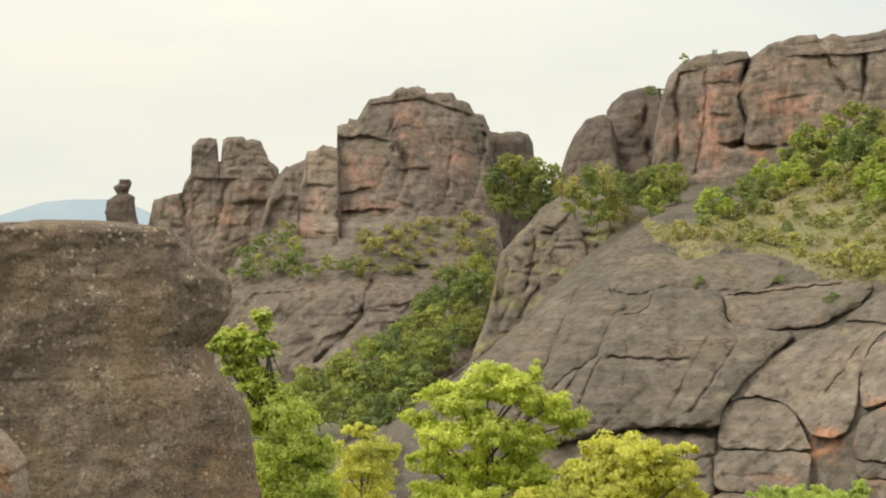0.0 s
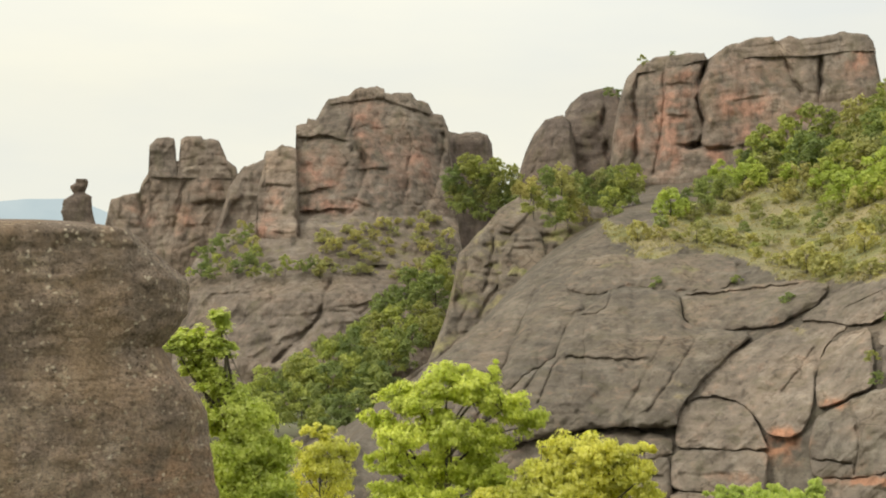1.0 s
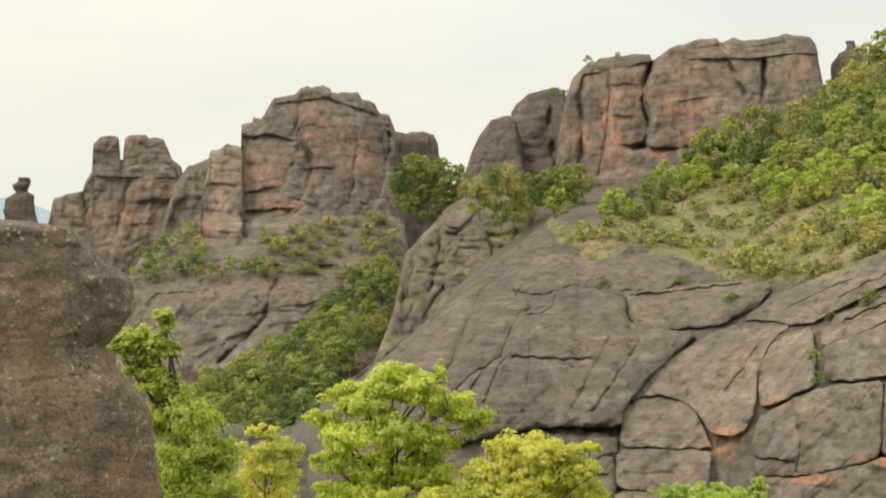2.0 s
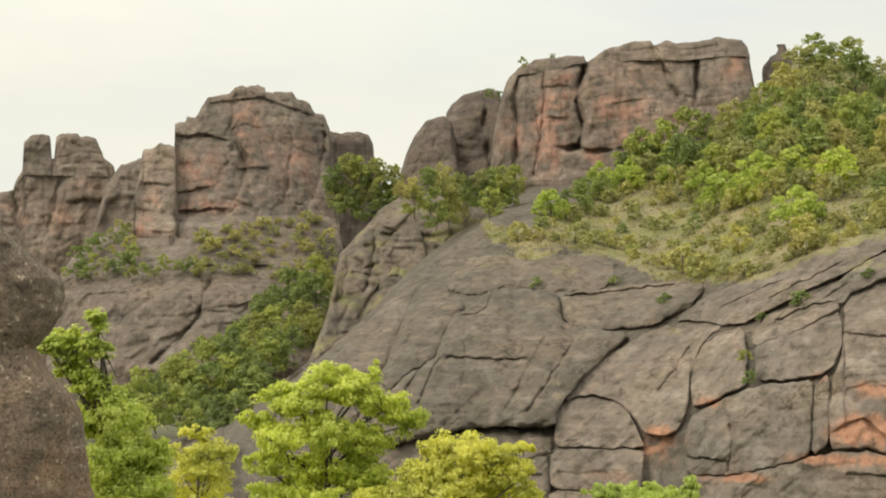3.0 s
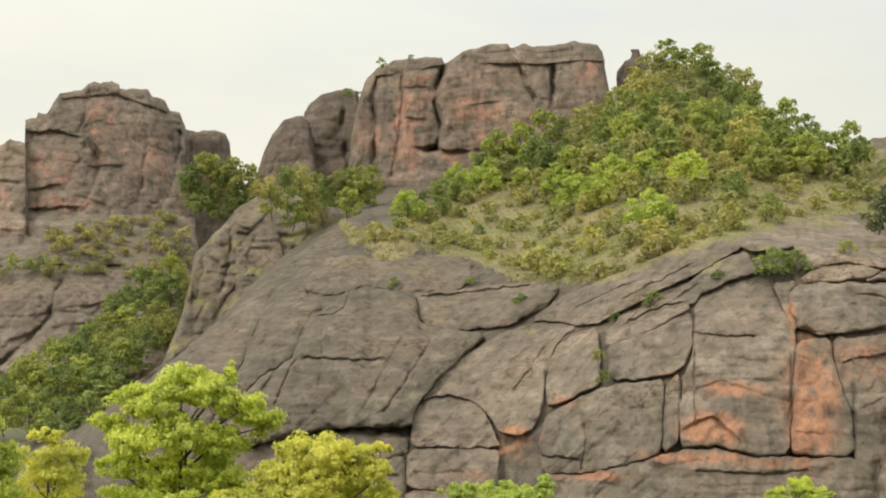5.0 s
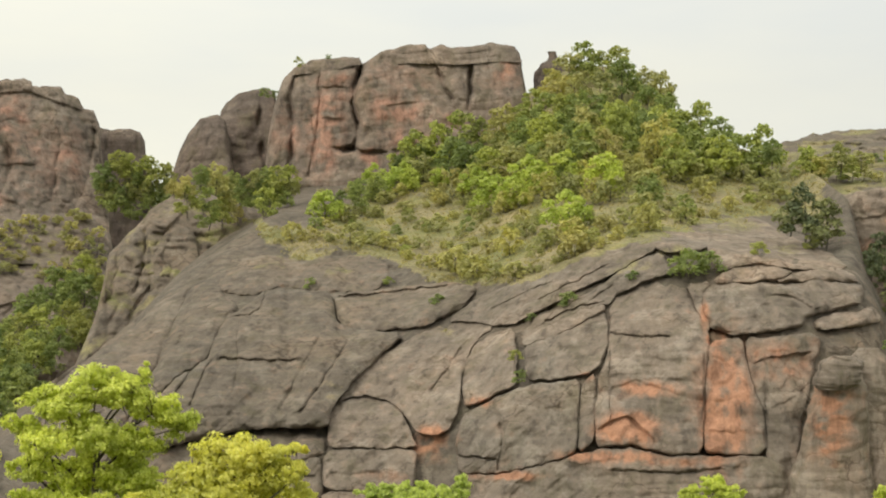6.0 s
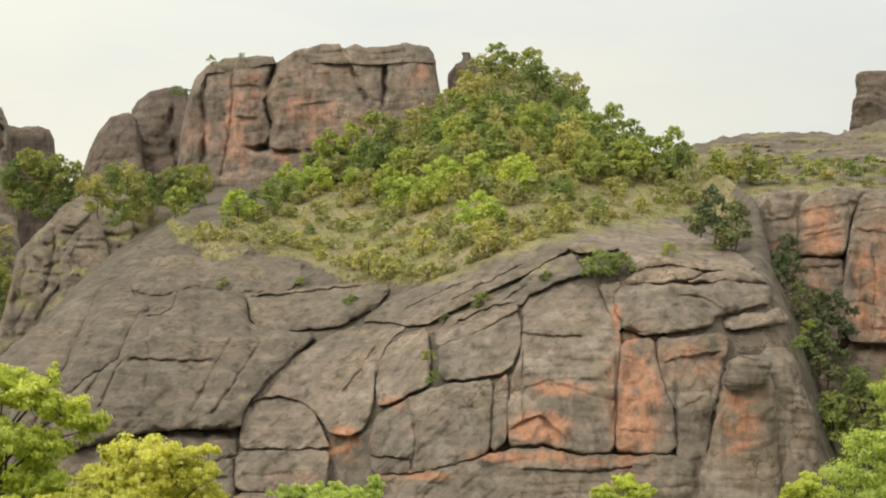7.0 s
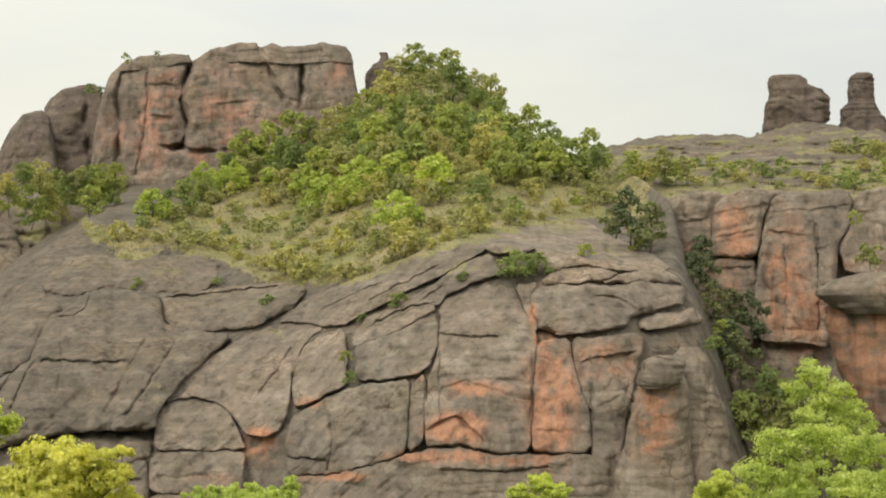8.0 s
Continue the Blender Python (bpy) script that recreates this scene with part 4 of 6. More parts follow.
rock_sheet("main_block", [(-4.31, 3.49), (-4.14, 5.02), (-4.15, 6.51), (-4.13, 7.38), (-3.73, 7.43), (-3.69, 7.65), (-3.36, 7.61), (-2.97, 8.22), (-2.86, 8.4), (-2.08, 8.53), (-1.86, 8.79), (-0.98, 8.91), (-0.71, 8.82), (-0.67, 8.63), (0.35, 8.67), (0.53, 8.41), (1.01, 8.28), (1.23, 7.89), (1.59, 7.8), (1.81, 7.32), (1.81, 6.9), (1.98, 5.7), (2.2, 3.5)], 2.0, massif_d, 40, ROCK_FAR, res=0.045, rows=150, size=1.0, strata=0.3,
           parent=massif, joints=(1.5, 8.0, 15.0), blocky=0.07, crown_round=2.0,
           cracks=[([(1.67, 7.01), (1.45, 5.26), (1.01, 4.16)], 0.1, 2.5, 1.0), ([(-1.86, 7.23), (-1.42, 5.7), (-1.85, 4.38)], 0.09, 1.4, 0.7), ([(0.35, 7.01), (0.13, 4.38)], 0.08, 1.4, 0.6), ([(-1.86, 8.32), (-2.08, 7.01)], 0.07, 1.2, 0.5)],
           overs=[([(-4.11, 6.88), (-3.18, 7), (-2.08, 6.79)], 1.8, 0.5), ([(-4.05, 4.04), (-3.17, 4.11), (-2.07, 4.16)], 2.0, 0.3), ([(-4.05, 4.7), (-2.74, 5.03)], 1.3, 0.3), ([(-1.86, 5.69), (-0.53, 5.74)], 1.2, 0.3), ([(-2.97, 8.2), (-0.98, 8.43), (1.23, 7.78)], 1.2, 0.3)],
           reds=[(-3.18, 5.47, 1.0, 1.2, 0.6), (-1.31, 7.56, 0.7, 0.9, 0.7), (-2.73, 4.26, 1.3, 0.4, 0.7), (-0.53, 5.92, 1.5, 1.6, 0.35), (0.79, 6.14, 0.6, 1.0, 0.6)], veg=massif_veg)
rock_sheet("buttress", [(-5.79, 2.38), (-5.67, 3.48), (-5.59, 4.9), (-5.33, 5.84), (-5.29, 6.37), (-4.89, 6.46), (-4.68, 6.64), (-4.41, 6.51), (-4.13, 6.51), (-4.06, 5.68), (-3.96, 3.49)], 1.0, lambda a, e: massif_d(a, np.maximum(e, 3.3)) - 3, 30, ROCK_FAR, res=0.045, rows=110, size=0.9, strata=0.6, parent=massif,
           joints=(1.2, 6.0, 12.0), blocky=0.05, crown_round=2.0, overs=[([(-5.59, 5.01), (-4.93, 5.13), (-4.27, 5.02)], 1.2, 0.3)], reds=[(-5.25, 3.26, 0.45, 0.8, 0.8), (-4.93, 4.58, 0.4, 0.5, 0.4)])

back_rock = rock_sheet("back_crag", [(1.23, 5.04), (1.72, 7.19), (2.23, 7.1), (2.89, 7.18), (3.33, 7.05), (3.53, 6.65), (3.57, 5.91), (3.87, 4.81)], -5.5, flat_d(425), 20, ROCK_DARK, rows=60, size=1.1, joints=(2.0, 5.0, 7.0))
tagged(back_rock, "small dark rounded crag behind the massif", "rock formation")

towers = tagged(new("twin_rock_tower"), "twin grey-brown rock towers split by a narrow slot", "rock formation")
rock_sheet("tower_body", [(-11.81, 2.77), (-11.35, 3.42), (-11.15, 4.42), (-10.55, 4.6), (-10.09, 4.69), (-10, 5.06), (-9.75, 5.5), (-9.7, 5.86), (-8.74, 5.9), (-8.62, 5.92), (-7.4, 6.1), (-6.82, 6.05), (-6.42, 5.74), (-6.31, 5.22), (-6.23, 3.04), (-6.01, 1.95)], -2.0, flat_d(404, 2.0), 24, ROCK_FAR, res=0.045, rows=130, size=0.9, strata=0.4, joints=(1.3, 7.0, 10.0), crown_round=2.0, jag=0.04, parent=towers,
           cracks=[([(-10.09, 4.63), (-9.9, 3.44)], 0.08, 1.6, 0.8), ([(-8.31, 5.63), (-8.72, 3.45)], 0.08, 1.2, 0.6)],
           overs=[([(-8.08, 4.33), (-6.46, 4.52)], 2.4, 0.3), ([(-8.4, 3.46), (-7.32, 3.58)], 1.0, 0.3), ([(-10, 5.04), (-9.6, 5.13)], 1.0, 0.2)],
           reds=[(-9.91, 3.87, 0.6, 0.6, 0.35), (-8.4, 3.67, 0.5, 0.6, 0.5), (-7.55, 4.99, 0.6, 0.4, 0.4)])
for edge in ([(-9.76, 5.5), (-9.74, 6.5), (-9.46, 6.78), (-9.03, 6.85), (-8.77, 6.77), (-8.72, 6.2), (-8.7, 5.5)], [(-8.66, 5.5), (-8.6, 6.0), (-8.56, 6.75), (-8.32, 6.89), (-7.78, 6.9), (-7.65, 6.77), (-7.43, 6.82), (-7.08, 6.74), (-6.84, 6.2), (-6.62, 5.5)]):
    rock_sheet("tower_head", edge, 5.3, flat_d(403.4, 2.0), 18, ROCK_FAR, res=0.04, rows=44, size=0.8, strata=0.4, joints=(0.9, 6.0, 6.0), crown_round=2.0, jag=0.04, parent=towers)

saddle = rock_sheet("rock_shoulder", [(-7.53, 2.59), (-6.98, 3.91), (-6.68, 5), (-6.14, 5.77), (-5.37, 6.02), (-5.31, 6.37), (-4.94, 6.42), (-4.61, 6.59), (-4.06, 6.51), (-3.62, 5.68)], -2.0, flat_d(395, 2.0), 20, ROCK_FAR, res=0.05, rows=100, size=1.0, strata=0.6, joints=(1.8, 6.0, 7.0))
tagged(saddle, "sloping grey rock shoulder beside the massif", "rock formation")

shoulder = tagged(new("rock_spur"), "grey rock spur with turf on its ledges", "rock formation")
rock_sheet("outcrop", [(3.76, 1.96), (4.07, 2.84), (4.33, 3.28), (4.69, 3.5), (5.13, 3.46), (5.43, 3.15), (5.56, 2.62), (5.78, 1.74)], 0.5, lambda a, e: 246 + 4 * (e - 1) + 0 * a, 12, ROCK_SLAB, rows=50, size=0.6, strata=0.6, parent=shoulder, joints=(1.2, 3.0, 5.0), crown_round=1.5)
rock_sheet("cliff_face", [(-0.08, -3.51), (1.01, -1.77), (1.72, -0.01), (2.02, 1.3), (2.2, 2.4), (2.99, 3.24), (3.76, 4.11), (4.42, 4.59), (4.97, 4.92), (6.06, 4.69), (7.15, 4.35), (8.01, 4.08), (10.16, 3.46)], -6.0,
                      lambda a, e: 245 + 5 * (e - 1) + 0 * a, 30, ROCK_SLAB, res=0.045, rows=150, size=1.1, strata=1.0, joints=(2.4, 5.0, 4.5),
                      cracks=[([(4.75, 2.84), (3.87, 1.3), (2.99, -0.01)], 0.09, 1.6, 0.9), ([(2.55, 2.62), (2.33, 0.86)], 0.08, 1.4, 0.8), ([(3.65, 3.5), (3.43, 1.96), (3.21, 0.86)], 0.07, 1.2, 0.7)],
                      overs=[([(2.55, 1.74), (4.74, 1.52)], 0.9, 0.3), ([(3.87, 3.28), (6.06, 3.16)], 1.0, 0.3)],
                      parent=shoulder, veg=lambda a, e, p: np.clip(0.28 + 0.5 * fbm(p[..., 0] / 6, p[..., 1] / 6, p[..., 2] / 3, 3), 0, 1))

dome = tagged(new("rock_dome"), "dark rounded double rock dome", "rock formation")
rock_sheet("lower_lobe", [(4, 4.47), (4.55, 5.53), (4.82, 6.33), (5.14, 7.06), (5.58, 7.6), (5.99, 7.76), (6.27, 7.81), (6.52, 7.59), (6.74, 6.86), (6.92, 5.59), (7.16, 4.53)], 3.5, flat_d(298, 2.0, 6.0, 0.25, 10), 22, ROCK_DARK, res=0.045, rows=100, size=0.8, strata=0.3, crown_round=7, parent=dome, joints=(0.8, 6.0, 8.0))
rock_sheet("upper_lobe", [(6.02, 4.72), (6.25, 6.42), (6.35, 7.86), (6.6, 8.23), (7.01, 8.6), (7.63, 8.79), (8.15, 8.81), (8.43, 8.65), (8.64, 7.77), (8.92, 5.64), (9.14, 4.57)], 3.5, flat_d(302, 2.0, 6.0, 0.25, 10), 25, ROCK_DARK, res=0.045, rows=110, size=0.8, strata=0.3, crown_round=7, parent=dome, joints=(0.8, 6.0, 8.0),
           cracks=[([(8.05, 8.81), (7.85, 7.32), (8.18, 5.62)], 0.12, 2.6, 1.0)])


def crag_d(a, e):
    return 290 + 2.0 * (e - 6) + 0.12 * (a - 13) ** 2


crag = tagged(new("rock_crag"), "broad flat-topped rock crag with deep cracks and red patches", "rock formation")
rock_sheet("main_block", [(7.88, 4.33), (8.08, 5.62), (8.23, 7.12), (8.43, 8.18), (8.72, 9.04), (9.19, 9.65), (9.93, 9.87), (11, 9.99), (11.73, 10.01), (11.86, 9.82), (12.03, 9.93), (12.5, 10.18), (13.59, 10.38), (14.33, 10.44), (14.94, 10.41), (15.77, 10.36), (16.98, 10.47), (17.8, 10.39), (18.02, 10.03), (18.17, 9.25), (18.42, 7.95), (18.86, 6.64)], 3.5, crag_d, 30, ROCK_FAR, res=0.042, rows=150, size=0.8, strata=0.22, parent=crag, joints=(0.4, 7.0, 10.0), crown_round=3.0,
           cracks=[([(11.88, 10.04), (11.59, 9.02), (11.46, 8.27), (11.71, 7.52), (11.58, 6.55), (11.03, 6.5)], 0.10, 4.0, 0.6), ([(14.41, 10.31), (14.86, 9.53), (15.34, 8.46)], 0.07, 2.2, 0.6), ([(16.1, 9.98), (16.08, 8.79), (16.05, 7.6)], 0.10, 3.0, 0.6),
                   ([(9.2, 9.59), (9.06, 8.2), (9.16, 6.93), (9.02, 5.64)], 0.09, 1.8, 0.9), ([(9.95, 7.8), (10.06, 5.66)], 0.07, 0.9, 0.6)],
           lobes=[([(11.88, 10.04), (11.59, 9.02), (11.46, 8.27), (11.71, 7.52)], 1.8, 1.6), ([(10.19, 9.3), (10.13, 7.38), (9.76, 5.44)], 1.4, 1.4), ([(8.3, 8.6), (8.17, 7.11), (8.08, 5.19)], 2.5, 1.5)],
           overs=[([(10.71, 6.58), (11.45, 6.68), (11.78, 6.51)], 2.0, 0.25), ([(10.16, 8.88), (11.22, 8.91)], 0.7, 0.2), ([(10.27, 7.7), (11.23, 7.71)], 0.7, 0.2), ([(11.71, 6.51), (12.85, 6.45)], 2.4, 0.3), ([(12.08, 9.83), (13.16, 9.94), (14.35, 10.14), (15.77, 10.06), (17.8, 10.15)], 0.4, 0.2),
                  ([(12.96, 6.53), (13.83, 6.63)], 1.4, 0.2), ([(12.73, 8.26), (14.03, 8.33)], 0.7, 0.15)],
           reds=[(10.38, 7.39, 0.8, 1.8, 0.8), (10.29, 5.88, 0.5, 0.4, 1.0), (8.9, 7.13, 0.6, 1.0, 0.5), (11.01, 8.9, 0.7, 0.8, 0.5), (13.28, 7.99, 1.3, 0.6, 0.9), (12.21, 6.24, 0.45, 0.4, 1.0), (17.31, 9.56, 0.7, 0.8, 0.7),
                 (15.45, 7.59, 0.5, 0.4, 0.6), (13.39, 7.02, 1.0, 0.45, 0.6), (13.16, 8.95, 1.5, 1.0, 0.35)])
for k, (edge, dd) in enumerate((([(12.03, 9.74), (12.12, 10), (12.55, 10.27), (13.59, 10.53), (14.33, 10.59), (14.41, 10.4), (14.5, 9.93)], 0.5), ([(14.29, 9.88), (14.41, 10.42), (14.94, 10.56), (15.33, 10.44), (15.81, 10.47), (16.98, 10.6), (17.79, 10.5), (18.02, 10.18), (18.06, 9.94)], 0.3), ([(9.13, 9.35), (9.19, 9.65), (9.93, 9.93), (11, 10.05), (11.73, 10.05), (11.82, 9.82)], 0.4))):
    rock_sheet("cap_slab", edge, 0, lambda a, e, dd=dd: crag_d(a, e) - dd, 24, ROCK_FAR, res=0.04, rows=24, size=0.6, strata=0.3, parent=crag, crown_round=1.4, low_line=[(edge[0][0] + (edge[-1][0] - edge[0][0]) * f / 6, edge[0][1] + (edge[-1][1] - edge[0][1]) * f / 6 - 0.06 + 0.05 * math.sin(5 * f + k)) for f in range(7)])

hill_back = rock_sheet("rocky_ridge", [(26.13, 5.09), (27.23, 6.18), (28, 6.56), (29.2, 6.93), (31.14, 7.05), (33.28, 6.93), (33.81, 6.92), (34.97, 7.31), (35.8, 7.45), (36.83, 7.12), (38.26, 6.95), (40.06, 6.5), (42.03, 6.22)], 0.0,
                       lambda a, e: 232 + 22 * np.clip(e - 4.5, 0, 3) + 0 * a, 60, ROCK_SLAB, res=0.05, rows=140, size=1.0, strata=1.2, joints=(3.0, 7.0, 3.0), jag=0.1,
                       veg=lambda a, e, p: np.clip(0.5 - 0.22 * smooth(5.6, 6.6, e) + 0.6 * fbm(p[..., 0] / 6, p[..., 1] / 6, p[..., 2] / 3, 3), 0, 1), crown_round=2)
tagged(hill_back, "low rocky ridge with turf and scattered scrub", "rock slope", kind="structure")

right_cliff = rock_sheet("red_cliff", [(29.18, 3.54), (30.05, 4.57), (30.48, 4.65), (31.55, 4.79), (32.62, 4.67), (33.89, 4.86), (35.36, 4.72), (36.6, 4.8), (37.01, 4.5), (37.31, 4.49), (37.62, 4.78), (39.04, 4.66), (41.02, 4.71), (42.96, 4.54)], -8.0,
                         lambda a, e: 212 + 1.2 * (e - 3) + 1.5 * np.abs(pnoise(a * 0.55, a * 0, a * 0)) * 8, 25, ROCK, res=0.065, rows=100, size=0.9, strata=0.5,
                         cracks=[([(32.02, 4.16), (31.88, 2.86), (31.91, 1.78)], 0.09, 2.2, 1.0), ([(34.35, 4.55), (33.88, 3.48), (33.61, 2.41), (33.68, 0.91)], 0.1, 2.6, 1.1), ([(37.15, 4.7), (37.25, 4.15), (37.4, 3.01)], 0.12, 3.0, 1.0), ([(35.96, 3.45), (36.05, 1.75), (36.23, 0.05)], 0.09, 2.0, 1.0)],
                         overs=[([(32.07, 2.38), (33.55, 2.2)], 1.8, 0.3), ([(30.47, 3.63), (31.76, 3.73)], 0.8, 0.3), ([(34.31, 4.29), (35.97, 4.2), (38.22, 4.21)], 0.8, 0.3), ([(34.61, 3.58), (35.76, 3.67)], 1.2, 0.4)],
                         joints=(1.3, 5.0, 7.0), reds=[(32.82, 2.96, 0.9, 1.4, 0.8), (33.02, 1.88, 1.2, 0.6, 0.9), (34.8, 1.76, 0.9, 2.1, 0.75), (35.51, -0.17, 1.1, 1.4, 0.8), (31.53, 2.11, 0.9, 0.4, 0.6)])


def cliff_d(a, e):
    return 212 + 1.2 * (e - 3) + 0 * a


CLIFF_REDS = [(32.82, 3.5, 0.85, 0.96, 0.70), (33.13, 2.63, 0.96, 0.53, 0.78), (32.38, 1.34, 0.85, 0.85, 0.47), (34.8, 1.97, 0.81, 1.9, 0.78), (35.09, 0.05, 1.3, 1.1, 0.78), (31, 2.65, 0.64, 0.3, 0.55), (35.91, -0.59, 0.64, 0.85, 0.47), (36.97, 1.95, 0.64, 0.32, 0.31)]
CLIFF = dict(mat=ROCK, base=cliff_d, parent=right_cliff, reds=CLIFF_REDS, strata=0.25, size=0.7, joints=(0.6, 4.0, 5.0), rim=(1.3, 0.03))
face_block("pillar", [(30.47, 3.53), (30.65, 4.57), (31.55, 4.81), (32.32, 4.67), (32.06, 3.94), (31.88, 3.08), (31.89, 1.74), (30.67, 1.92)], 1.2, **CLIFF, overs=[([(30.58, 3.63), (31.97, 3.83)], 0.32, 0.2), ([(30.68, 2.66), (31.86, 2.82)], 0.27, 0.2)])
face_block("pillar", [(32.43, 4.58), (33.26, 4.89), (34.02, 4.77), (34.05, 4.23), (33.77, 3.49), (33.66, 2.41), (32.81, 2.31), (32, 2.43), (31.97, 3.51), (32.1, 4.16)], 1.7, **CLIFF, overs=[([(32.19, 4.05), (33.89, 4.3)], 0.32, 0.2), ([(32.07, 3.08), (33.67, 3.38)], 0.36, 0.25)])
face_block("pillar", [(31.96, 2.17), (33.55, 2.24), (33.6, 1.34), (33.54, -0.81), (32.14, -0.9), (30.66, 0.05), (30.56, 1.68), (31.85, 1.56)], 1.0, **CLIFF, overs=[([(30.67, 1.79), (33.55, 1.98)], 0.54, 0.35)])
face_block("pillar", [(34.22, 4.51), (35.35, 4.64), (37.01, 4.75), (37.17, 4.28), (36.99, 3.44), (36.57, 2.59), (36.47, 0.9), (36.28, -1.06), (34.87, -0.93), (33.73, -0.85), (33.6, 0.91), (33.78, 2.41), (33.96, 3.48)], 2.0, **CLIFF, dome=0.8, overs=[([(34.09, 4.02), (35.56, 4.06), (37, 4.24)], 0.36, 0.2), ([(33.98, 3.31), (35.54, 3.14)], 0.45, 0.3), ([(35.75, 2.61), (36.57, 2.81)], 0.27, 0.2)], cracks=[([(35.76, 3.46), (35.94, 1.96), (35.87, -0.8)], 0.02, 0.9), ([(34.61, 3.05), (34.73, 0.9), (34.56, -0.81)], 0.02, 0.5)])
face_block("pillar", [(37.31, 4.58), (38.23, 4.79), (39.84, 4.64), (40.21, 3.38), (39.98, 1.29), (36.97, 1.7), (36.65, 2.59), (37.16, 3.44)], 1.4, **CLIFF, overs=[([(37.2, 3.96), (39.83, 3.97)], 0.32, 0.25)])
tagged(right_cliff, "steep red and grey cliff with deep vertical cracks", "cliff", kind="structure")

# ---------------------------------------------------------------- free-standing rocks
def prof(rows_left, rows_right, n=14):
    """Profile from the left and right edges, each as (bearing, height angle) from the foot up."""
    lo, hi = max(rows_left[0][1], rows_right[0][1]), min(rows_left[-1][1], rows_right[-1][1])
    es = np.linspace(lo, hi, 60)
    l_ = np.interp(es, [p[1] for p in rows_left], [p[0] for p in rows_left])
    r_ = np.interp(es, [p[1] for p in rows_right], [p[0] for p in rows_right])
    return list(zip(es, l_, r_))


fig = rock_stack("stone_pillar", prof([(-13.06, 1.9), (-12.87, 3.51), (-12.96, 3.94), (-12.84, 4.43), (-12.52, 4.65), (-12.59, 4.82), (-12.63, 4.95), (-12.44, 5.06), (-12.43, 5.21)], [(-11.48, 1.91), (-11.71, 3.53), (-11.82, 4.06), (-11.87, 4.54), (-12.13, 4.7), (-12.06, 4.85), (-12.02, 5.09), (-12.02, 5.2), (-12.07, 5.22)]), 330, ROCK_DARK, size=0.35, strata=0.2, seg=60, rows=90)
tagged(fig, "small weathered rock pillar with a balanced head stone", "rock formation")

front = rock_stack("foreground_boulder", prof([(-24.55, -11.54), (-24.47, -6.76), (-24.49, -0.83), (-24.46, 2.37), (-23.74, 2.94), (-20.73, 3.22), (-16.78, 3.36), (-15.77, 3.53), (-15.36, 3.66), (-15.15, 3.75)], [(-6.7, -12.55), (-7.03, -7.34), (-7.18, -5), (-7.4, -3.81), (-7.84, -2.84), (-8.62, -1.97), (-9.14, -1.19), (-8.67, -0.72), (-8.12, 0.06), (-8.04, 0.8), (-8.21, 1.41), (-8.82, 1.84), (-9.58, 2.58), (-10.54, 3.26), (-11.82, 3.5), (-13.18, 3.61), (-13.71, 3.69), (-14.12, 3.77)]), 26, ROCK_NEAR, deep=0.7, size=0.12, strata=0.0, rough=0.9, seg=280, rows=190, even=1.0, topround=0.05, power=6.0, joints=(0.04, 1.2, 1.0), crust=0.055,
                   reds=[(-5.5, -3, 2, 2.5, 0.4), (-8, -6, 3, 1.5, 0.4)], overs=[([(-16.72, -0.97), (-15.5, -0.87), (-14.48, -0.62), (-13.03, -0.71), (-11.35, -0.8), (-9.87, -0.89)], 0.03, 0.06), ([(-11.76, -2.28), (-10.49, -2.18), (-9.22, -2.01)], 0.04, 0.08), ([(-18.74, 0.8), (-16.35, 1.87), (-14.31, 2.53)], 0.04, 0.08)])
tagged(front, "large dark brown lichen-crusted boulder with an overhanging lip", "boulder")

low_rock = rock_stack("small_boulder", prof([(-19.72, -10.95), (-19.59, -6.99), (-19.04, -4.98), (-18.26, -4.49), (-17.47, -4.3)], [(-15.33, -11.21), (-15.63, -6.83), (-15.8, -5.89), (-15.96, -5.06), (-16.23, -4.53), (-16.57, -4.3)]), 17, ROCK_PINK, deep=0.8, size=0.12, strata=0.0, even=0.2, joints=(0.12, 0.7, 0.6), seg=100, rows=80, reds=[(-16.6, -7, 0.6, 2, 0.9)])
tagged(low_rock, "small reddish lichened boulder", "boulder")

pin_a = rock_stack("rock_pinnacle", prof([(33.59, 6.17), (33.87, 6.92), (33.96, 7.77), (33.99, 8.19), (34.16, 8.36), (34.08, 8.83), (34.11, 9.12), (34.28, 9.29)], [(36.41, 6.1), (36.24, 7.06), (36.26, 7.69), (36.29, 8.28), (36.13, 8.65), (35.7, 8.87), (35.62, 9.07), (35.41, 9.22)]), 300, ROCK_DARK, size=0.5, strata=0.25, seg=90, rows=110, joints=(1.2, 4.0, 5.0))
tagged(pin_a, "broad dark rock pinnacle on the ridge", "rock formation")
pin_b = rock_stack("rock_pinnacle", prof([(36.62, 6.62), (36.8, 7.5), (36.89, 7.88), (37.05, 8.13), (37.06, 8.71), (37.07, 9.09), (37.34, 9.23)], [(38.66, 6.56), (38.43, 7.3), (38.21, 7.83), (38.04, 8.09), (38.04, 8.67), (38.01, 9.05), (37.81, 9.2)]), 305, ROCK_DARK, size=0.4, strata=0.25, seg=80, rows=100, joints=(0.9, 3.0, 4.0))
tagged(pin_b, "slim dark rock pinnacle on the ridge", "rock formation")
nub = rock_stack("rock_column", prof([(18.42, 7.95), (18.59, 9.04), (18.59, 9.47), (18.79, 9.86), (19.12, 10.04), (19.19, 10.21), (19.12, 10.34)], [(20.18, 7.96), (20.01, 9.04), (19.87, 9.48), (19.67, 9.87), (19.52, 10.02), (19.43, 10.19), (19.39, 10.34)]), 300, ROCK_DARK, size=0.35, strata=0.2, seg=60, rows=80)
tagged(nub, "narrow rock column beside the wooded hill", "rock formation")

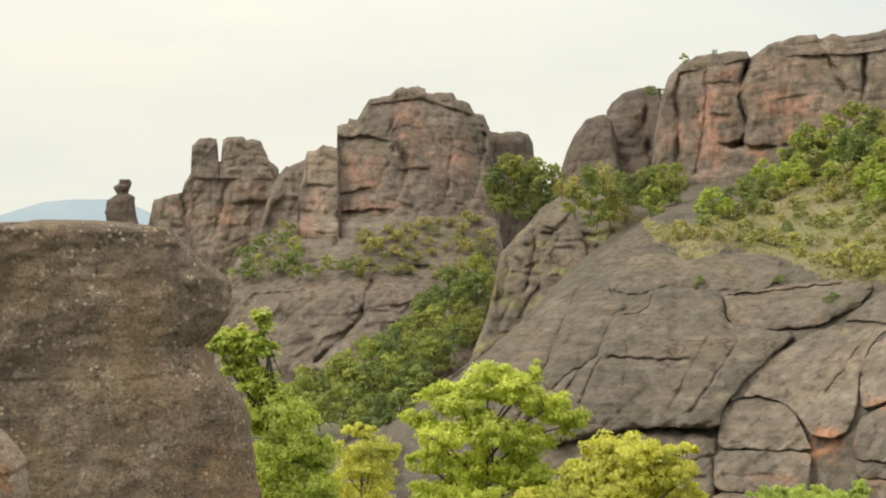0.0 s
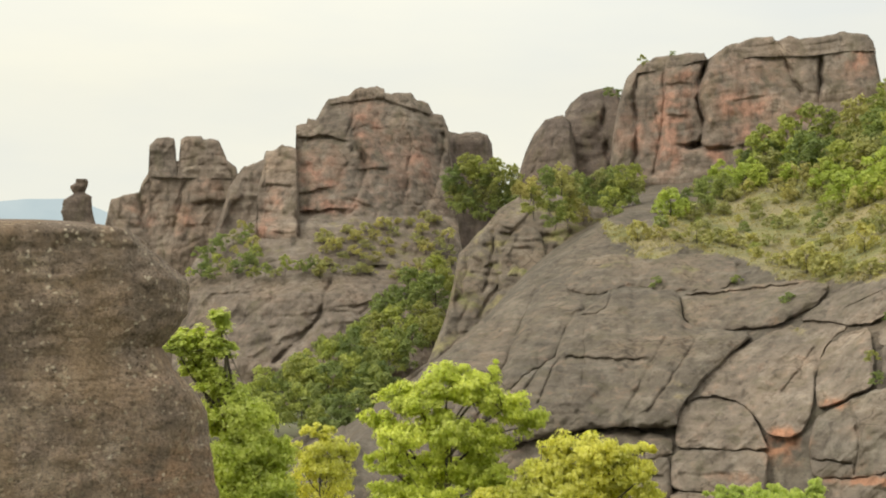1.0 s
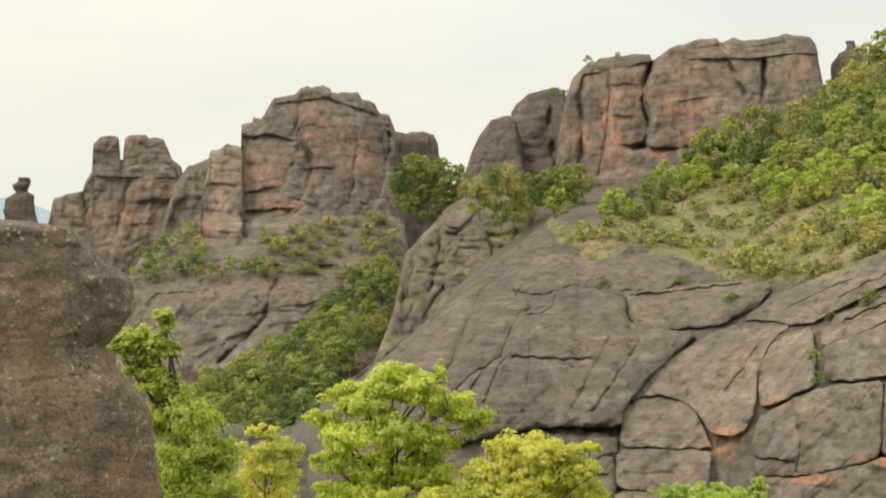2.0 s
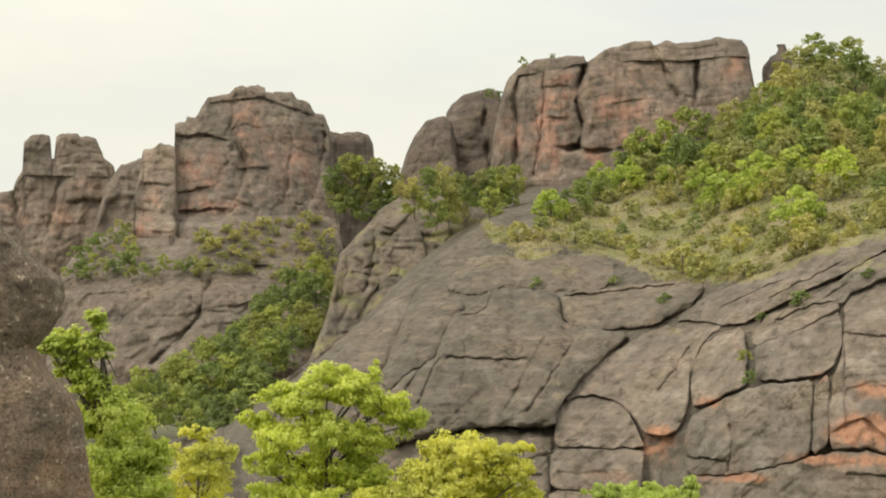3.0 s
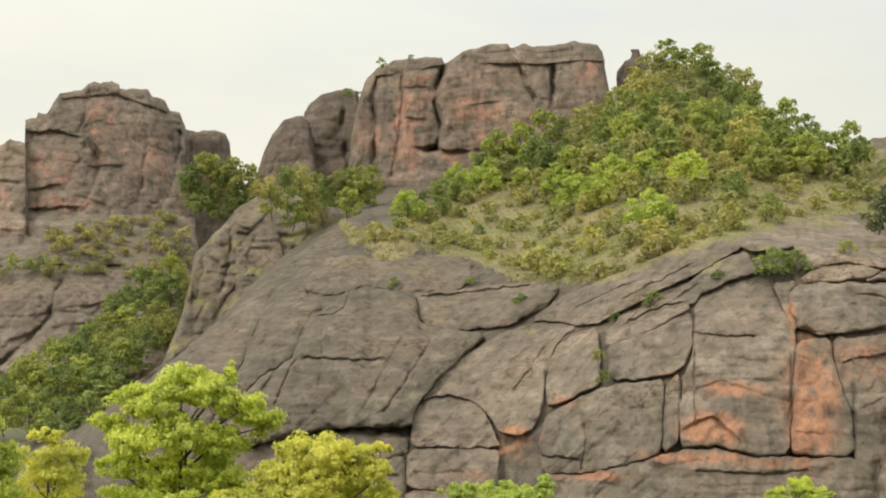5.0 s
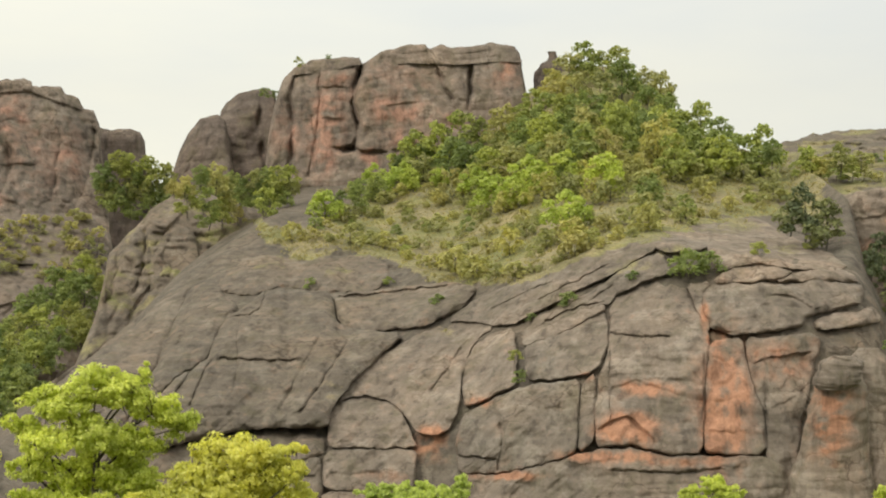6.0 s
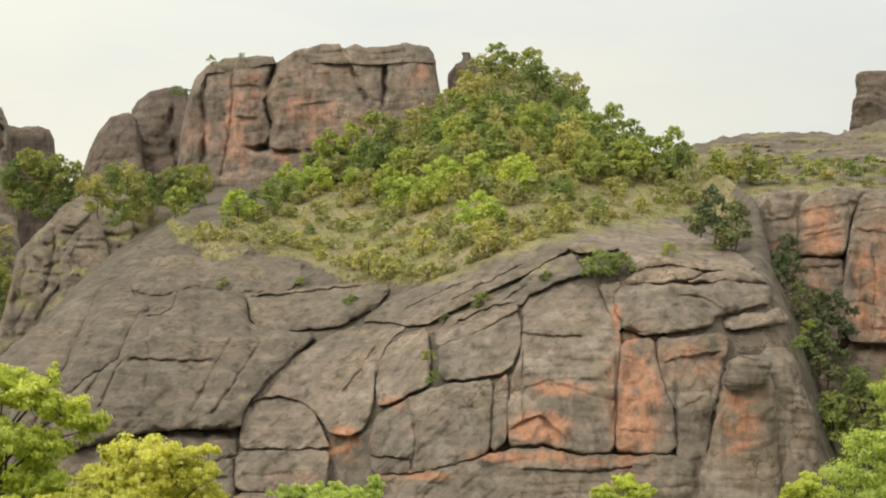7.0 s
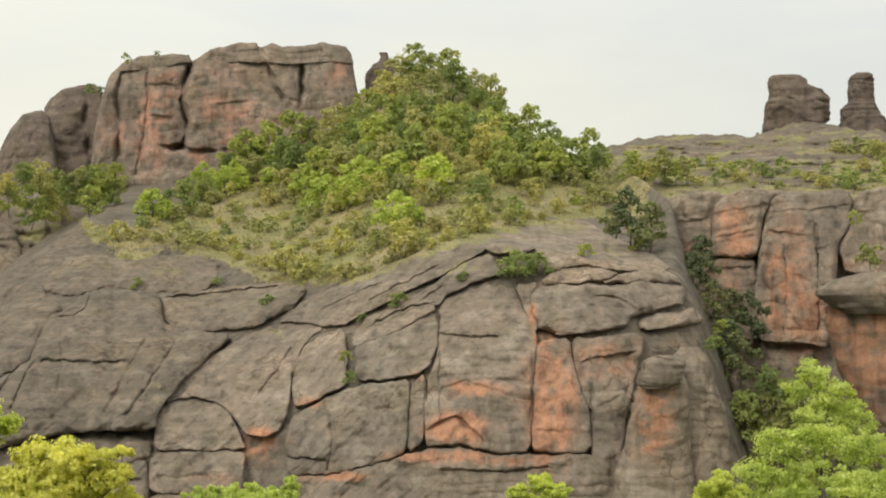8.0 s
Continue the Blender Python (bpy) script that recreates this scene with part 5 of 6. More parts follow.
pillar = tagged(new("leaning_pinnacle"), "pointed red-grey rock pinnacle against the cliff", "rock formation")
rock_stack("body", prof([(27.55, -7.84), (28.15, -6.57), (28.58, -5.08), (28.84, -3.6), (29.1, -2.74), (29.32, -2.21), (29.59, -1.89)], [(31.28, -7.72), (31.25, -6.48), (31.15, -5.03), (31.04, -3.56), (30.93, -2.72), (30.85, -2.19), (30.73, -1.88)]), 150, ROCK, deep=0.8, size=0.4, strata=0.1, seg=110, rows=120, joints=(0.4, 3.0, 5.0), parent=pillar, reds=FRONT_REDS)
rock_stack("shoulder", prof([(29.84, -7.77), (29.96, -6.52), (30.04, -5.05), (30.09, -3.58), (30.15, -2.52), (30.28, -1.67), (30.74, -1.16)], [(33, -7.66), (32.84, -6.44), (32.57, -5), (32.31, -3.54), (31.96, -2.29), (31.68, -1.45), (31.32, -0.98)]), 153, ROCK, deep=0.7, size=0.4, strata=0.1, seg=110, rows=120, joints=(0.5, 3.0, 5.0), parent=pillar)
rock_stack("crown_slab", prof([(29.31, -2.78), (29.11, -2.61), (29.15, -2.27), (29.28, -1.99), (29.32, -1.67), (29.74, -1.46)], [(30.48, -2.73), (30.81, -2.51), (30.89, -2.26), (30.9, -1.98), (30.86, -1.66), (30.41, -1.41)]), 149.3, ROCK, deep=0.8, size=0.25, strata=0.5, seg=90, rows=60, joints=(0.3, 2.0, 0.7), even=0.2, parent=pillar)

mush = new("mushroom_rock")
tagged(mush, "mushroom rock with a grey cap on a red stem", "rock formation")
rock_stack("stem", prof([(37.46, -7.06), (37.5, -4.16), (36.87, -2.7), (36.41, -1.65), (36.24, -0.59), (36.19, 0.47)], [(42.76, -6.85), (42.81, -4.03), (42.83, -2.61), (42.85, -1.59), (42.87, -0.57), (42.89, 0.45)]), 186, ROCK, deep=0.5, size=0.6, strata=0.3, seg=110, rows=90, parent=mush,
           reds=[(36.5, -1.5, 4, 3, 0.75)])
rock_stack("cap", prof([(36.85, 0.13), (36.34, 0.43), (35.85, 0.85), (35.85, 1.07), (36.35, 1.45), (37.38, 1.69)], [(43.07, 0.12), (43.65, 0.45), (43.84, 0.81), (43.66, 1.16), (42.91, 1.47), (42.14, 1.73)]), 183, ROCK, deep=0.5, size=0.4, strata=0.15, seg=120, rows=60, parent=mush)


# ---------------------------------------------------------------- trees and scrub
def tube(verts, faces, p0, p1, r0, r1, sides=6, bend=0.0, rng=None):
    p0, p1 = np.array(p0, float), np.array(p1, float)
    ax = p1 - p0
    ln = np.linalg.norm(ax) + 1e-9
    ax = ax / ln
    side = np.cross(ax, (0.3, 0.2, 0.93) if abs(ax[2]) < 0.9 else (1, 0, 0))
    side /= np.linalg.norm(side)
    oth = np.cross(ax, side)
    off = (side * rng.normal() + oth * rng.normal()) * bend * ln if rng is not None else 0
    base = len(verts)
    steps = 4
    for k in range(steps + 1):
        f = k / steps
        c = p0 + (p1 - p0) * f + off * math.sin(math.pi * f)
        r = r0 + (r1 - r0) * f
        for j in range(sides):
            t = 2 * math.pi * j / sides
            verts.append(c + side * r * math.cos(t) + oth * r * math.sin(t))
    for k in range(steps):
        for j in range(sides):
            a, b = base + k * sides + j, base + k * sides + (j + 1) % sides
            faces.append((a, b, b + sides, a + sides))


def leaves(centres, radii, per, size, rng, flat=0.6):
    """Clumps of small leaf blades around twig ends."""
    n = len(centres) * per
    c = np.repeat(centres, per, 0)
    r = np.repeat(radii, per)[:, None]
    v = rng.normal(size=(n, 3))
    v /= np.linalg.norm(v, axis=1)[:, None]
    rad = rng.random((n, 1)) ** 0.45
    p = c + v * rad * r * np.array([1, 1, flat])
    out = p - centres.mean(0) * (1, 1, 0.8)
    out /= np.linalg.norm(out, axis=1)[:, None] + 1e-9
    up = rng.normal(size=(n, 3)) * 0.32 + v * 0.5 + out * 0.75 + np.array([0, 0, 0.35])
    up /= np.linalg.norm(up, axis=1)[:, None]
    t = np.cross(up, rng.normal(size=(n, 3)))
    t /= np.linalg.norm(t, axis=1)[:, None] + 1e-9
    b = np.cross(up, t)
    s = size * (0.6 + 0.8 * rng.random((n, 1)))
    q = np.stack([p - t * s, p - b * s * 0.55, p + t * s, p + b * s * 0.55 + up * s * 0.15], 1)
    return q.reshape(-1, 3), np.arange(n * 4).reshape(-1, 4)


def mass_leaves(blobs, per, size, rng):
    """Leaf blades on the outside of rounded leafy masses (centre, radius), fewer beneath; they face outwards and up."""
    out = []
    for c, r in blobs:
        n = max(12, int(per * r * r))
        v = rng.normal(size=(n, 3))
        v[:, 2] = np.where(v[:, 2] < -0.5, -v[:, 2], v[:, 2])
        v /= np.linalg.norm(v, axis=1)[:, None]
        bump = 1 + 0.22 * np.sin(v[:, :1] * 7 + c[0] * 3) * np.sin(v[:, 1:2] * 6 + c[1]) + 0.12 * np.sin(v[:, 2:] * 9 + c[2])
        p = c + v * r * bump * (0.72 + 0.36 * rng.random((n, 1)) ** 0.7) * (1, 1, 0.85)
        up = v * 0.85 + rng.normal(size=(n, 3)) * 0.4 + (0, 0, 0.3)
        up /= np.linalg.norm(up, axis=1)[:, None]
        t = np.cross(up, rng.normal(size=(n, 3)))
        t /= np.linalg.norm(t, axis=1)[:, None] + 1e-9
        b = np.cross(up, t)
        s = size * (0.55 + 0.8 * rng.random((n, 1)))
        out.append(np.stack([p - t * s, p - b * s * 0.55, p + t * s, p + b * s * 0.55 + up * s * 0.15], 1).reshape(-1, 3))
    q = np.concatenate(out)
    return q, np.arange(len(q)).reshape(-1, 4)


def make_tree(name, h, rx, low, masses, per, leaf, mat, seed, trunk_r, limbs=5, label="", cat="tree"):
    """A slope tree or bush: a trunk that forks into limbs, and a crown of uneven leafy masses."""
    rng = np.random.default_rng(seed)
    root = new(name)
    blobs = []
    for k in range(masses):
        f = (k + rng.random()) / masses
        t = k * 2.4 + rng.uniform(-0.5, 0.5)
        r = rx * rng.uniform(0.30, 0.50) * (1.0 - 0.25 * f)
        env = rx * math.sqrt(max(0.05, 1 - max(0.0, (f - 0.3) / 0.75) ** 2)) - 0.7 * r
        rr = max(0.0, env) * rng.uniform(0.6, 1.08)
        blobs.append((np.array((rr * math.cos(t), rr * math.sin(t), min(h - 0.7 * r, low + r * 0.6 + (h - low - r) * f))), r))
    for _ in range(masses // 2):
        c, r = blobs[rng.integers(masses)]
        v = rng.normal(size=3)
        v[2] = abs(v[2])
        blobs.append((c + v / np.linalg.norm(v) * r * 0.95, r * rng.uniform(0.25, 0.45)))
    v, f = mass_leaves(blobs, per, leaf, rng)
    crown = new("crown", mesh_from("crown", v, f, mat))
    crown.parent = root
    tv, tf = [], []
    top = np.array((0, 0, h * 0.7))
    tube(tv, tf, (0, 0, -0.6), top, trunk_r, trunk_r * 0.3, 5, 0.04, rng)
    for c, _ in blobs[:limbs]:
        tube(tv, tf, (0, 0, min(c[2] * 0.5, h * 0.5)), c, trunk_r * 0.38, trunk_r * 0.1, 4, 0.08, rng)
    tr = new("trunk", smooth_shade(mesh_from("trunk", tv, tf, BARK)))
    tr.parent = root
    return tagged(root, label, cat)


def place(ob, az, el, d, turn, sc, sz=1.0):
    x, y, z = at(az, el, d)
    c = copy_thing(ob, Matrix.Identity(4))
    c.matrix_basis = Matrix.LocRotScale((x, y, z), Euler((0, 0, turn)), (sc, sc, sc * sz))
    return c


# near oaks: leafy sprays as (across, above the eye, half width, half height) in metres
def near_oak(label, az, d, sprays, mat, seed, leaf=0.06, dense=1.0, trunk_r=0.12, name="oak_tree", cat="tree", clump=0.26):
    rng = np.random.default_rng(seed)
    root = new(name)
    x0, y0, _ = at(az, 0, d)
    drop = EYE - float(ground_z(np.array(x0), np.array(y0)))
    centres, radii, ends = [], [], []
    for sx, sz, rx, rz in sprays:
        depth = rng.uniform(-0.5, 0.5) * max(rx, 0.5)
        n = max(6, int(60 * dense * rx * rz / 0.5 + 3))
        v = rng.normal(size=(n, 3))
        v /= np.linalg.norm(v, axis=1)[:, None]
        v *= rng.random((n, 1)) ** 0.4
        centres.append(np.array((sx, depth, sz)) + v * (rx * 0.95, max(rx, 0.4) * 0.8, rz * 0.95))
        radii.append(np.full(n, min(clump, 0.55 * rz)) * rng.uniform(0.6, 1.25, n))
        ends.append(np.array((sx, depth, sz - 0.35 * rz)))
    cs, rad = np.concatenate(centres), np.concatenate(radii)
    v, f = leaves(cs, rad, 66, leaf, rng, 0.62)
    crown = new("crown", mesh_from("crown", v + (0, 0, drop), f, mat))
    crown.parent = root
    zs = np.array([e[2] for e in ends])
    mid = float(np.mean([e[0] for e in ends]))
    low, high = zs.min() - 1.2, float(np.quantile(zs, 0.75))
    tv, tf = [], []
    fork = np.array((mid * 0.7, 0, low + drop))
    tube(tv, tf, (0, 0, -0.4), fork, trunk_r, trunk_r * 0.75, 8, 0.02, rng)
    tube(tv, tf, fork, (mid, 0, high + drop), trunk_r * 0.75, trunk_r * 0.25, 7, 0.04, rng)
    new("trunk", smooth_shade(mesh_from("trunk", tv, tf, BARK))).parent = root
    for e in ends:
        g = min(1.0, max(0.0, (e[2] - 0.9 - low) / (high - low + 1e-6))) * 0.85
        start = fork + (np.array((mid, 0, high + drop)) - fork) * g
        bv, bf = [], []
        tube(bv, bf, start, e + (0, 0, drop), trunk_r * 0.42, trunk_r * 0.14, 5, 0.07, rng)
        for _ in range(4):
            c = cs[np.argmin(np.sum((cs - e - rng.normal(size=3) * 0.5) ** 2, 1))]
            tube(bv, bf, e + (0, 0, drop), c + (0, 0, drop), trunk_r * 0.14, trunk_r * 0.05, 4, 0.08, rng)
        new("limb", smooth_shade(mesh_from("limb", bv, bf, BARK))).parent = root
    root.matrix_basis = Matrix.LocRotScale((x0, y0, EYE - drop), Euler((0, 0, -radians(az))), None)
    return tagged(root, label, cat)


near_oak("young lime-green oak in spring leaf, open spreading crown", 2.0, 45, [(-0.12, -1.94, 1.07, 0.59), (0.52, -2.25, 0.86, 0.62), (-1.55, -2.46, 0.83, 0.48), (-0.95, -2.68, 0.78, 0.52), (1.26, -1.65, 0.21, 0.35), (1.47, -2.68, 0.83, 0.59), (2.25, -3.20, 0.76, 0.45), (-2.25, -3.20, 0.55, 0.38), (-1.47, -3.63, 1.04, 0.55), (-0.09, -3.46, 0.95, 0.62), (0.95, -3.72, 1.04, 0.59), (-1.99, -4.41, 0.79, 0.45), (-0.60, -4.67, 1.14, 0.66), (0.78, -4.75, 1.04, 0.69), (-0.43, -5.70, 1.55, 0.69), (1.47, -5.53, 0.86, 0.59), (-1.81, -5.53, 0.86, 0.62)], LIME, 3, leaf=0.062, dense=0.8, trunk_r=0.12)
near_oak("lime-green oak growing behind the large boulder", -6.23, 36, [(-0.47, -0.09, 0.21, 0.36), (-1.22, -0.53, 0.53, 0.33), (-1.49, -0.72, 0.36, 0.25), (-0.66, -0.69, 0.41, 0.33), (-0.28, -0.76, 0.19, 0.25), (-1.04, -1.11, 0.47, 0.39), (-0.62, -1.55, 0.50, 0.41), (-0.21, -2.01, 0.58, 0.44), (-0.55, -2.42, 0.50, 0.47), (0.28, -2.49, 0.58, 0.50), (0.07, -3.18, 0.77, 0.61), (0.69, -3.32, 0.64, 0.61), (-0.28, -3.94, 0.72, 0.61), (0.62, -4.15, 0.77, 0.55), (0.00, -4.77, 1.11, 0.55)], LIME, 11, leaf=0.052, dense=1.6, trunk_r=0.12)
near_oak("small pale yellow-green oak with opening leaves", -2.95, 40, [(-0.15, -3.15, 0.55, 0.25), (0.28, -3.46, 0.46, 0.40), (-0.58, -3.54, 0.46, 0.31), (0.61, -3.69, 0.25, 0.40), (-0.15, -4.00, 0.64, 0.40), (0.34, -4.38, 0.55, 0.46), (-0.69, -4.46, 0.49, 0.40), (-0.15, -5.07, 0.92, 0.52)], YELLOW, 21, leaf=0.045, dense=0.85, trunk_r=0.06)
near_oak("bright yellow-green oak with a broad crown", 6.71, 42, [(0.08, -3.63, 0.71, 0.42), (-0.64, -3.87, 0.48, 0.39), (0.64, -3.87, 0.71, 0.45), (1.29, -3.87, 0.64, 0.35), (1.93, -3.71, 0.42, 0.21), (-0.89, -4.44, 0.71, 0.48), (0.00, -4.52, 0.97, 0.58), (1.05, -4.52, 0.84, 0.55), (1.85, -4.36, 0.42, 0.32), (-1.29, -4.92, 0.71, 0.42), (-0.32, -5.24, 1.13, 0.55), (0.97, -5.24, 1.13, 0.55), (2.02, -5.00, 0.48, 0.35), (-2.26, -5.24, 0.81, 0.35)], YELLOW, 31, leaf=0.058, dense=1.0, trunk_r=0.12)
near_oak("low bright green bush below the cliff", 13.69, 75, [(-1.44, -8.99, 1.44, 0.46), (0.29, -8.87, 1.73, 0.52), (2.02, -8.93, 1.15, 0.46), (2.74, -8.50, 0.46, 0.52), (0.00, -9.65, 3.17, 0.58)], PALE, 41, leaf=0.085, dense=0.5, trunk_r=0.07, name="bush", cat="bush")
near_oak("low green bush below the cliff", 25.25, 90, [(-1.04, -10.65, 0.83, 0.55), (0.17, -10.03, 0.90, 0.62), (1.21, -10.58, 0.90, 0.55), (0.00, -11.41, 2.07, 0.76)], LIME, 43, leaf=0.09, dense=0.5, trunk_r=0.07, name="bush", cat="bush")
near_oak("low lime-green bush beside the pinnacle", 31.96, 90, [(-0.35, -10.03, 0.90, 0.48), (0.52, -9.68, 0.90, 0.62), (1.38, -10.55, 0.90, 0.55), (0.17, -11.06, 1.73, 0.83)], LIME, 44, leaf=0.09, dense=0.5, trunk_r=0.07, name="bush", cat="bush")

near_oak("fresh green tree standing in the gully", 36.16, 140, [(-1.07, -4.97, 1.61, 1.29), (-2.58, -6.85, 1.40, 1.40), (0.54, -7.12, 2.15, 1.72), (2.42, -9.27, 2.15, 1.83), (-1.07, -9.00, 2.15, 1.61)], PALE, 61, leaf=0.15, dense=0.075, trunk_r=0.2, name="gully_tree", clump=0.75)
near_oak("broad pale green tree filling the gully", 35.95, 122, [(-3.04, -10.19, 2.34, 1.50), (0.00, -9.48, 2.34, 1.40), (3.28, -10.42, 2.62, 1.69), (-5.39, -12.53, 1.87, 1.69), (-1.64, -13.00, 3.28, 1.87), (2.81, -13.47, 3.28, 1.87), (6.32, -12.53, 2.34, 2.06), (-3.28, -15.10, 3.28, 1.87), (1.40, -15.81, 4.21, 1.87)], PALE, 62, leaf=0.14, dense=0.08, trunk_r=0.22, name="gully_tree", clump=0.75)

# ---- stock of slope trees and scrub, then copies

def grass_on(ob, n, seed, label, tall=0.45):
    """Tussocks on the turfed parts of a slope."""
    rng = np.random.default_rng(seed)
    me = ob.data
    co, veg = np.zeros(len(me.vertices) * 3, np.float32), np.zeros(len(me.vertices), np.float32)
    me.vertices.foreach_get("co", co)
    me.attributes["veg"].data.foreach_get("value", veg)
    co = co.reshape(-1, 3)
    pick = rng.choice(np.where(veg > 0.36)[0], n)
    base = co[pick] + rng.normal(size=(n, 3)) * (0.3, 0.3, 0.0)
    blades = 6
    p = np.repeat(base, blades, 0) + rng.normal(size=(n * blades, 3)) * (0.16, 0.16, 0.0)
    m = len(p)
    tip = p + np.stack([rng.normal(size=m) * 0.25 * tall, rng.normal(size=m) * 0.25 * tall, tall * (0.5 + rng.random(m))], -1)
    side = rng.normal(size=(m, 3)) * (1, 1, 0)
    side /= np.linalg.norm(side, axis=1)[:, None]
    w = 0.09 * side
    quad = np.stack([p - w - (0, 0, 0.1), p + w - (0, 0, 0.1), tip + w * 0.25, tip - w * 0.25], 1).reshape(-1, 3)
    return tagged(new("dry_grass", mesh_from("dry_grass", quad, np.arange(m * 4).reshape(-1, 4), STRAW)), label, "grass", kind="stuff")


grass_on(hill, 6000, 5, "tussocks of dry tan and olive grass on the slope", 0.2)
grass_on(hill_back, 1500, 6, "tussocks of dry grass on the rocky ridge", 0.25)
STOCK_T = [make_tree("slope_tree", 6.0, 2.9, 0.0, 10, 125, 0.27, GREEN, 50 + i, 0.14, 5, "leafy green broadleaf tree on the rocky slope") for i in range(4)]
STOCK_O = [make_tree("slope_tree", 5.5, 2.9, 0.0, 10, 115, 0.26, DULL, 150 + i, 0.13, 5, "olive-green tree just coming into leaf") for i in range(3)]
STOCK_B = [make_tree("scrub_bush", 2.2, 1.5, -0.2, 7, 210, 0.19, DULL, 70 + i, 0.05, 3, "dull olive scrub bush on dry turf", "bush") for i in range(4)]
STOCK_G = [make_tree("green_bush", 2.4, 1.5, -0.2, 7, 215, 0.19, GREEN, 90 + i, 0.05, 3, "fresh green bush on the rocks", "bush") for i in range(3)]
STOCK_D = [make_tree("dark_juniper", 5.0, 2.1, -0.2, 10, 240, 0.2, DARK, 110 + i, 0.12, 4, "dark green juniper in the gully") for i in range(2)]
STOCK_L = [make_tree("slope_tree", 5.0, 3.0, -0.3, 11, 145, 0.25, FRESH, 130 + i, 0.12, 4, "bright fresh-green rounded tree on the slope") for i in range(2)]
SPARE = STOCK_L + STOCK_O + STOCK_T + STOCK_B + STOCK_G + STOCK_D


def inside(pt, poly):
    x, y = pt
    hit = False
    for (x0, y0), (x1, y1) in zip(poly, poly[1:] + poly[:1]):
        if (y0 > y) != (y1 > y) and x < (x1 - x0) * (y - y0) / (y1 - y0) + x0:
            hit = not hit
    return hit


def scatter(stock, poly, n, dist, lo, hi, group, seed, gap=0.25, sz=(0.85, 1.15)):
    rng = random.Random(seed)
    placed = []
    amin, amax = min(p[0] for p in poly), max(p[0] for p in poly)
    emin, emax = min(p[1] for p in poly), max(p[1] for p in poly)
    tries = 0
    while len(placed) < n and tries < n * 60:
        tries += 1
        p = (rng.uniform(amin, amax), rng.uniform(emin, emax))
        if not inside(p, poly) or any(math.hypot(p[0] - q[0], p[1] - q[1]) < gap for q in placed):
            continue
        placed.append(p)
        d = float(dist(np.array(p[0]), np.array(p[1])))
        ob = place(rng.choice(stock), p[0], p[1] - 0.03, d, rng.uniform(0, 6.28), rng.uniform(lo, hi), rng.uniform(*sz))
        tagged(ob, group=group)


# bushes and small trees over the spur and below the dome
scatter(STOCK_T + STOCK_O, [(4.53, 4.7), (5.63, 5.13), (7.15, 5), (9.31, 4.87), (9.42, 4.44), (7.58, 3.58), (6.06, 3.31), (4.86, 3.82)], 20, lambda a, e: np.minimum(258 + 0 * a, hill_d(a, e) - 3), 0.5, 0.85, "bushes on the spur", 14, 0.42)
scatter(STOCK_T + STOCK_B + STOCK_L, [(9.85, 4.54), (11.87, 4.94), (13.77, 5.71), (15.43, 6.45), (16.76, 7.04), (16.74, 5.47), (14.38, 4.78), (11.86, 3.97), (9.95, 3.71)], 22, hill_d, 0.6, 1.0, "bushes at the foot of the crag", 15, 0.5)
# wooded hill, from its top down
scatter(STOCK_T + STOCK_O + STOCK_T, [(18.42, 7.84), (19.74, 8.83), (20.63, 9.39), (21.73, 9.39), (23.06, 8.26), (24.82, 6.85), (26.57, 5.83), (27.67, 5.41), (26.35, 5.2), (24.16, 5.1), (23.27, 5.11), (19.74, 5.11), (16.67, 4.88), (13.62, 5.07), (13.18, 5.71), (15.79, 6.4)], 95, hill_d, 0.8, 1.45, "wood on the hill", 1, 0.62)
scatter(STOCK_B, [(15.35, 5.74), (19.74, 6.64), (24.16, 5.76), (27.66, 5.19), (27.66, 4.75), (24.15, 4.67), (19.75, 4.23), (16.67, 4.22), (13.84, 4.63)], 36, hill_d, 1.2, 2.3, "scrub under the wood", 12, 0.6)
SLOPE = [(8.53, 2.85), (11.05, 4.06), (13.62, 4.74), (16.67, 4.22), (21.07, 3.57), (24.15, 4.23), (28.1, 4.64), (27.66, 4.1), (24.15, 3.57), (20.63, 2.47), (17.99, 1.37), (15.37, 1.48), (13.2, 2.34), (10.21, 2.65)]
scatter(STOCK_B, SLOPE, 74, hill_d, 0.6, 1.9, "scrub on the turf slope", 2, 0.55, (0.7, 1.0))
scatter(STOCK_G, SLOPE, 14, hill_d, 0.5, 1.0, "scrub on the turf slope", 3, 0.5)
for t_az, t_el, k, sc in ((19.86, 3.27, 4, 1.2), (17, 4.13, 5, 1.2), (16.34, 4.66, 4, 1.1), (18.42, 4.78, 4, 1.3), (19.75, 5, 5, 1.2), (21.29, 4.85, 5, 1.2), (17.99, 4.27, 5, 0.9), (24.37, 3.74, 1, 0.6), (23.05, 4.27, 2, 0.8), (13.51, 5.17, 4, 0.9), (14.16, 5.62, 0, 1.0)):
    place((STOCK_T + STOCK_L)[k], t_az, t_el, float(hill_d(np.array(t_az), np.array(t_el))), 1.0 + k, sc, 0.95)
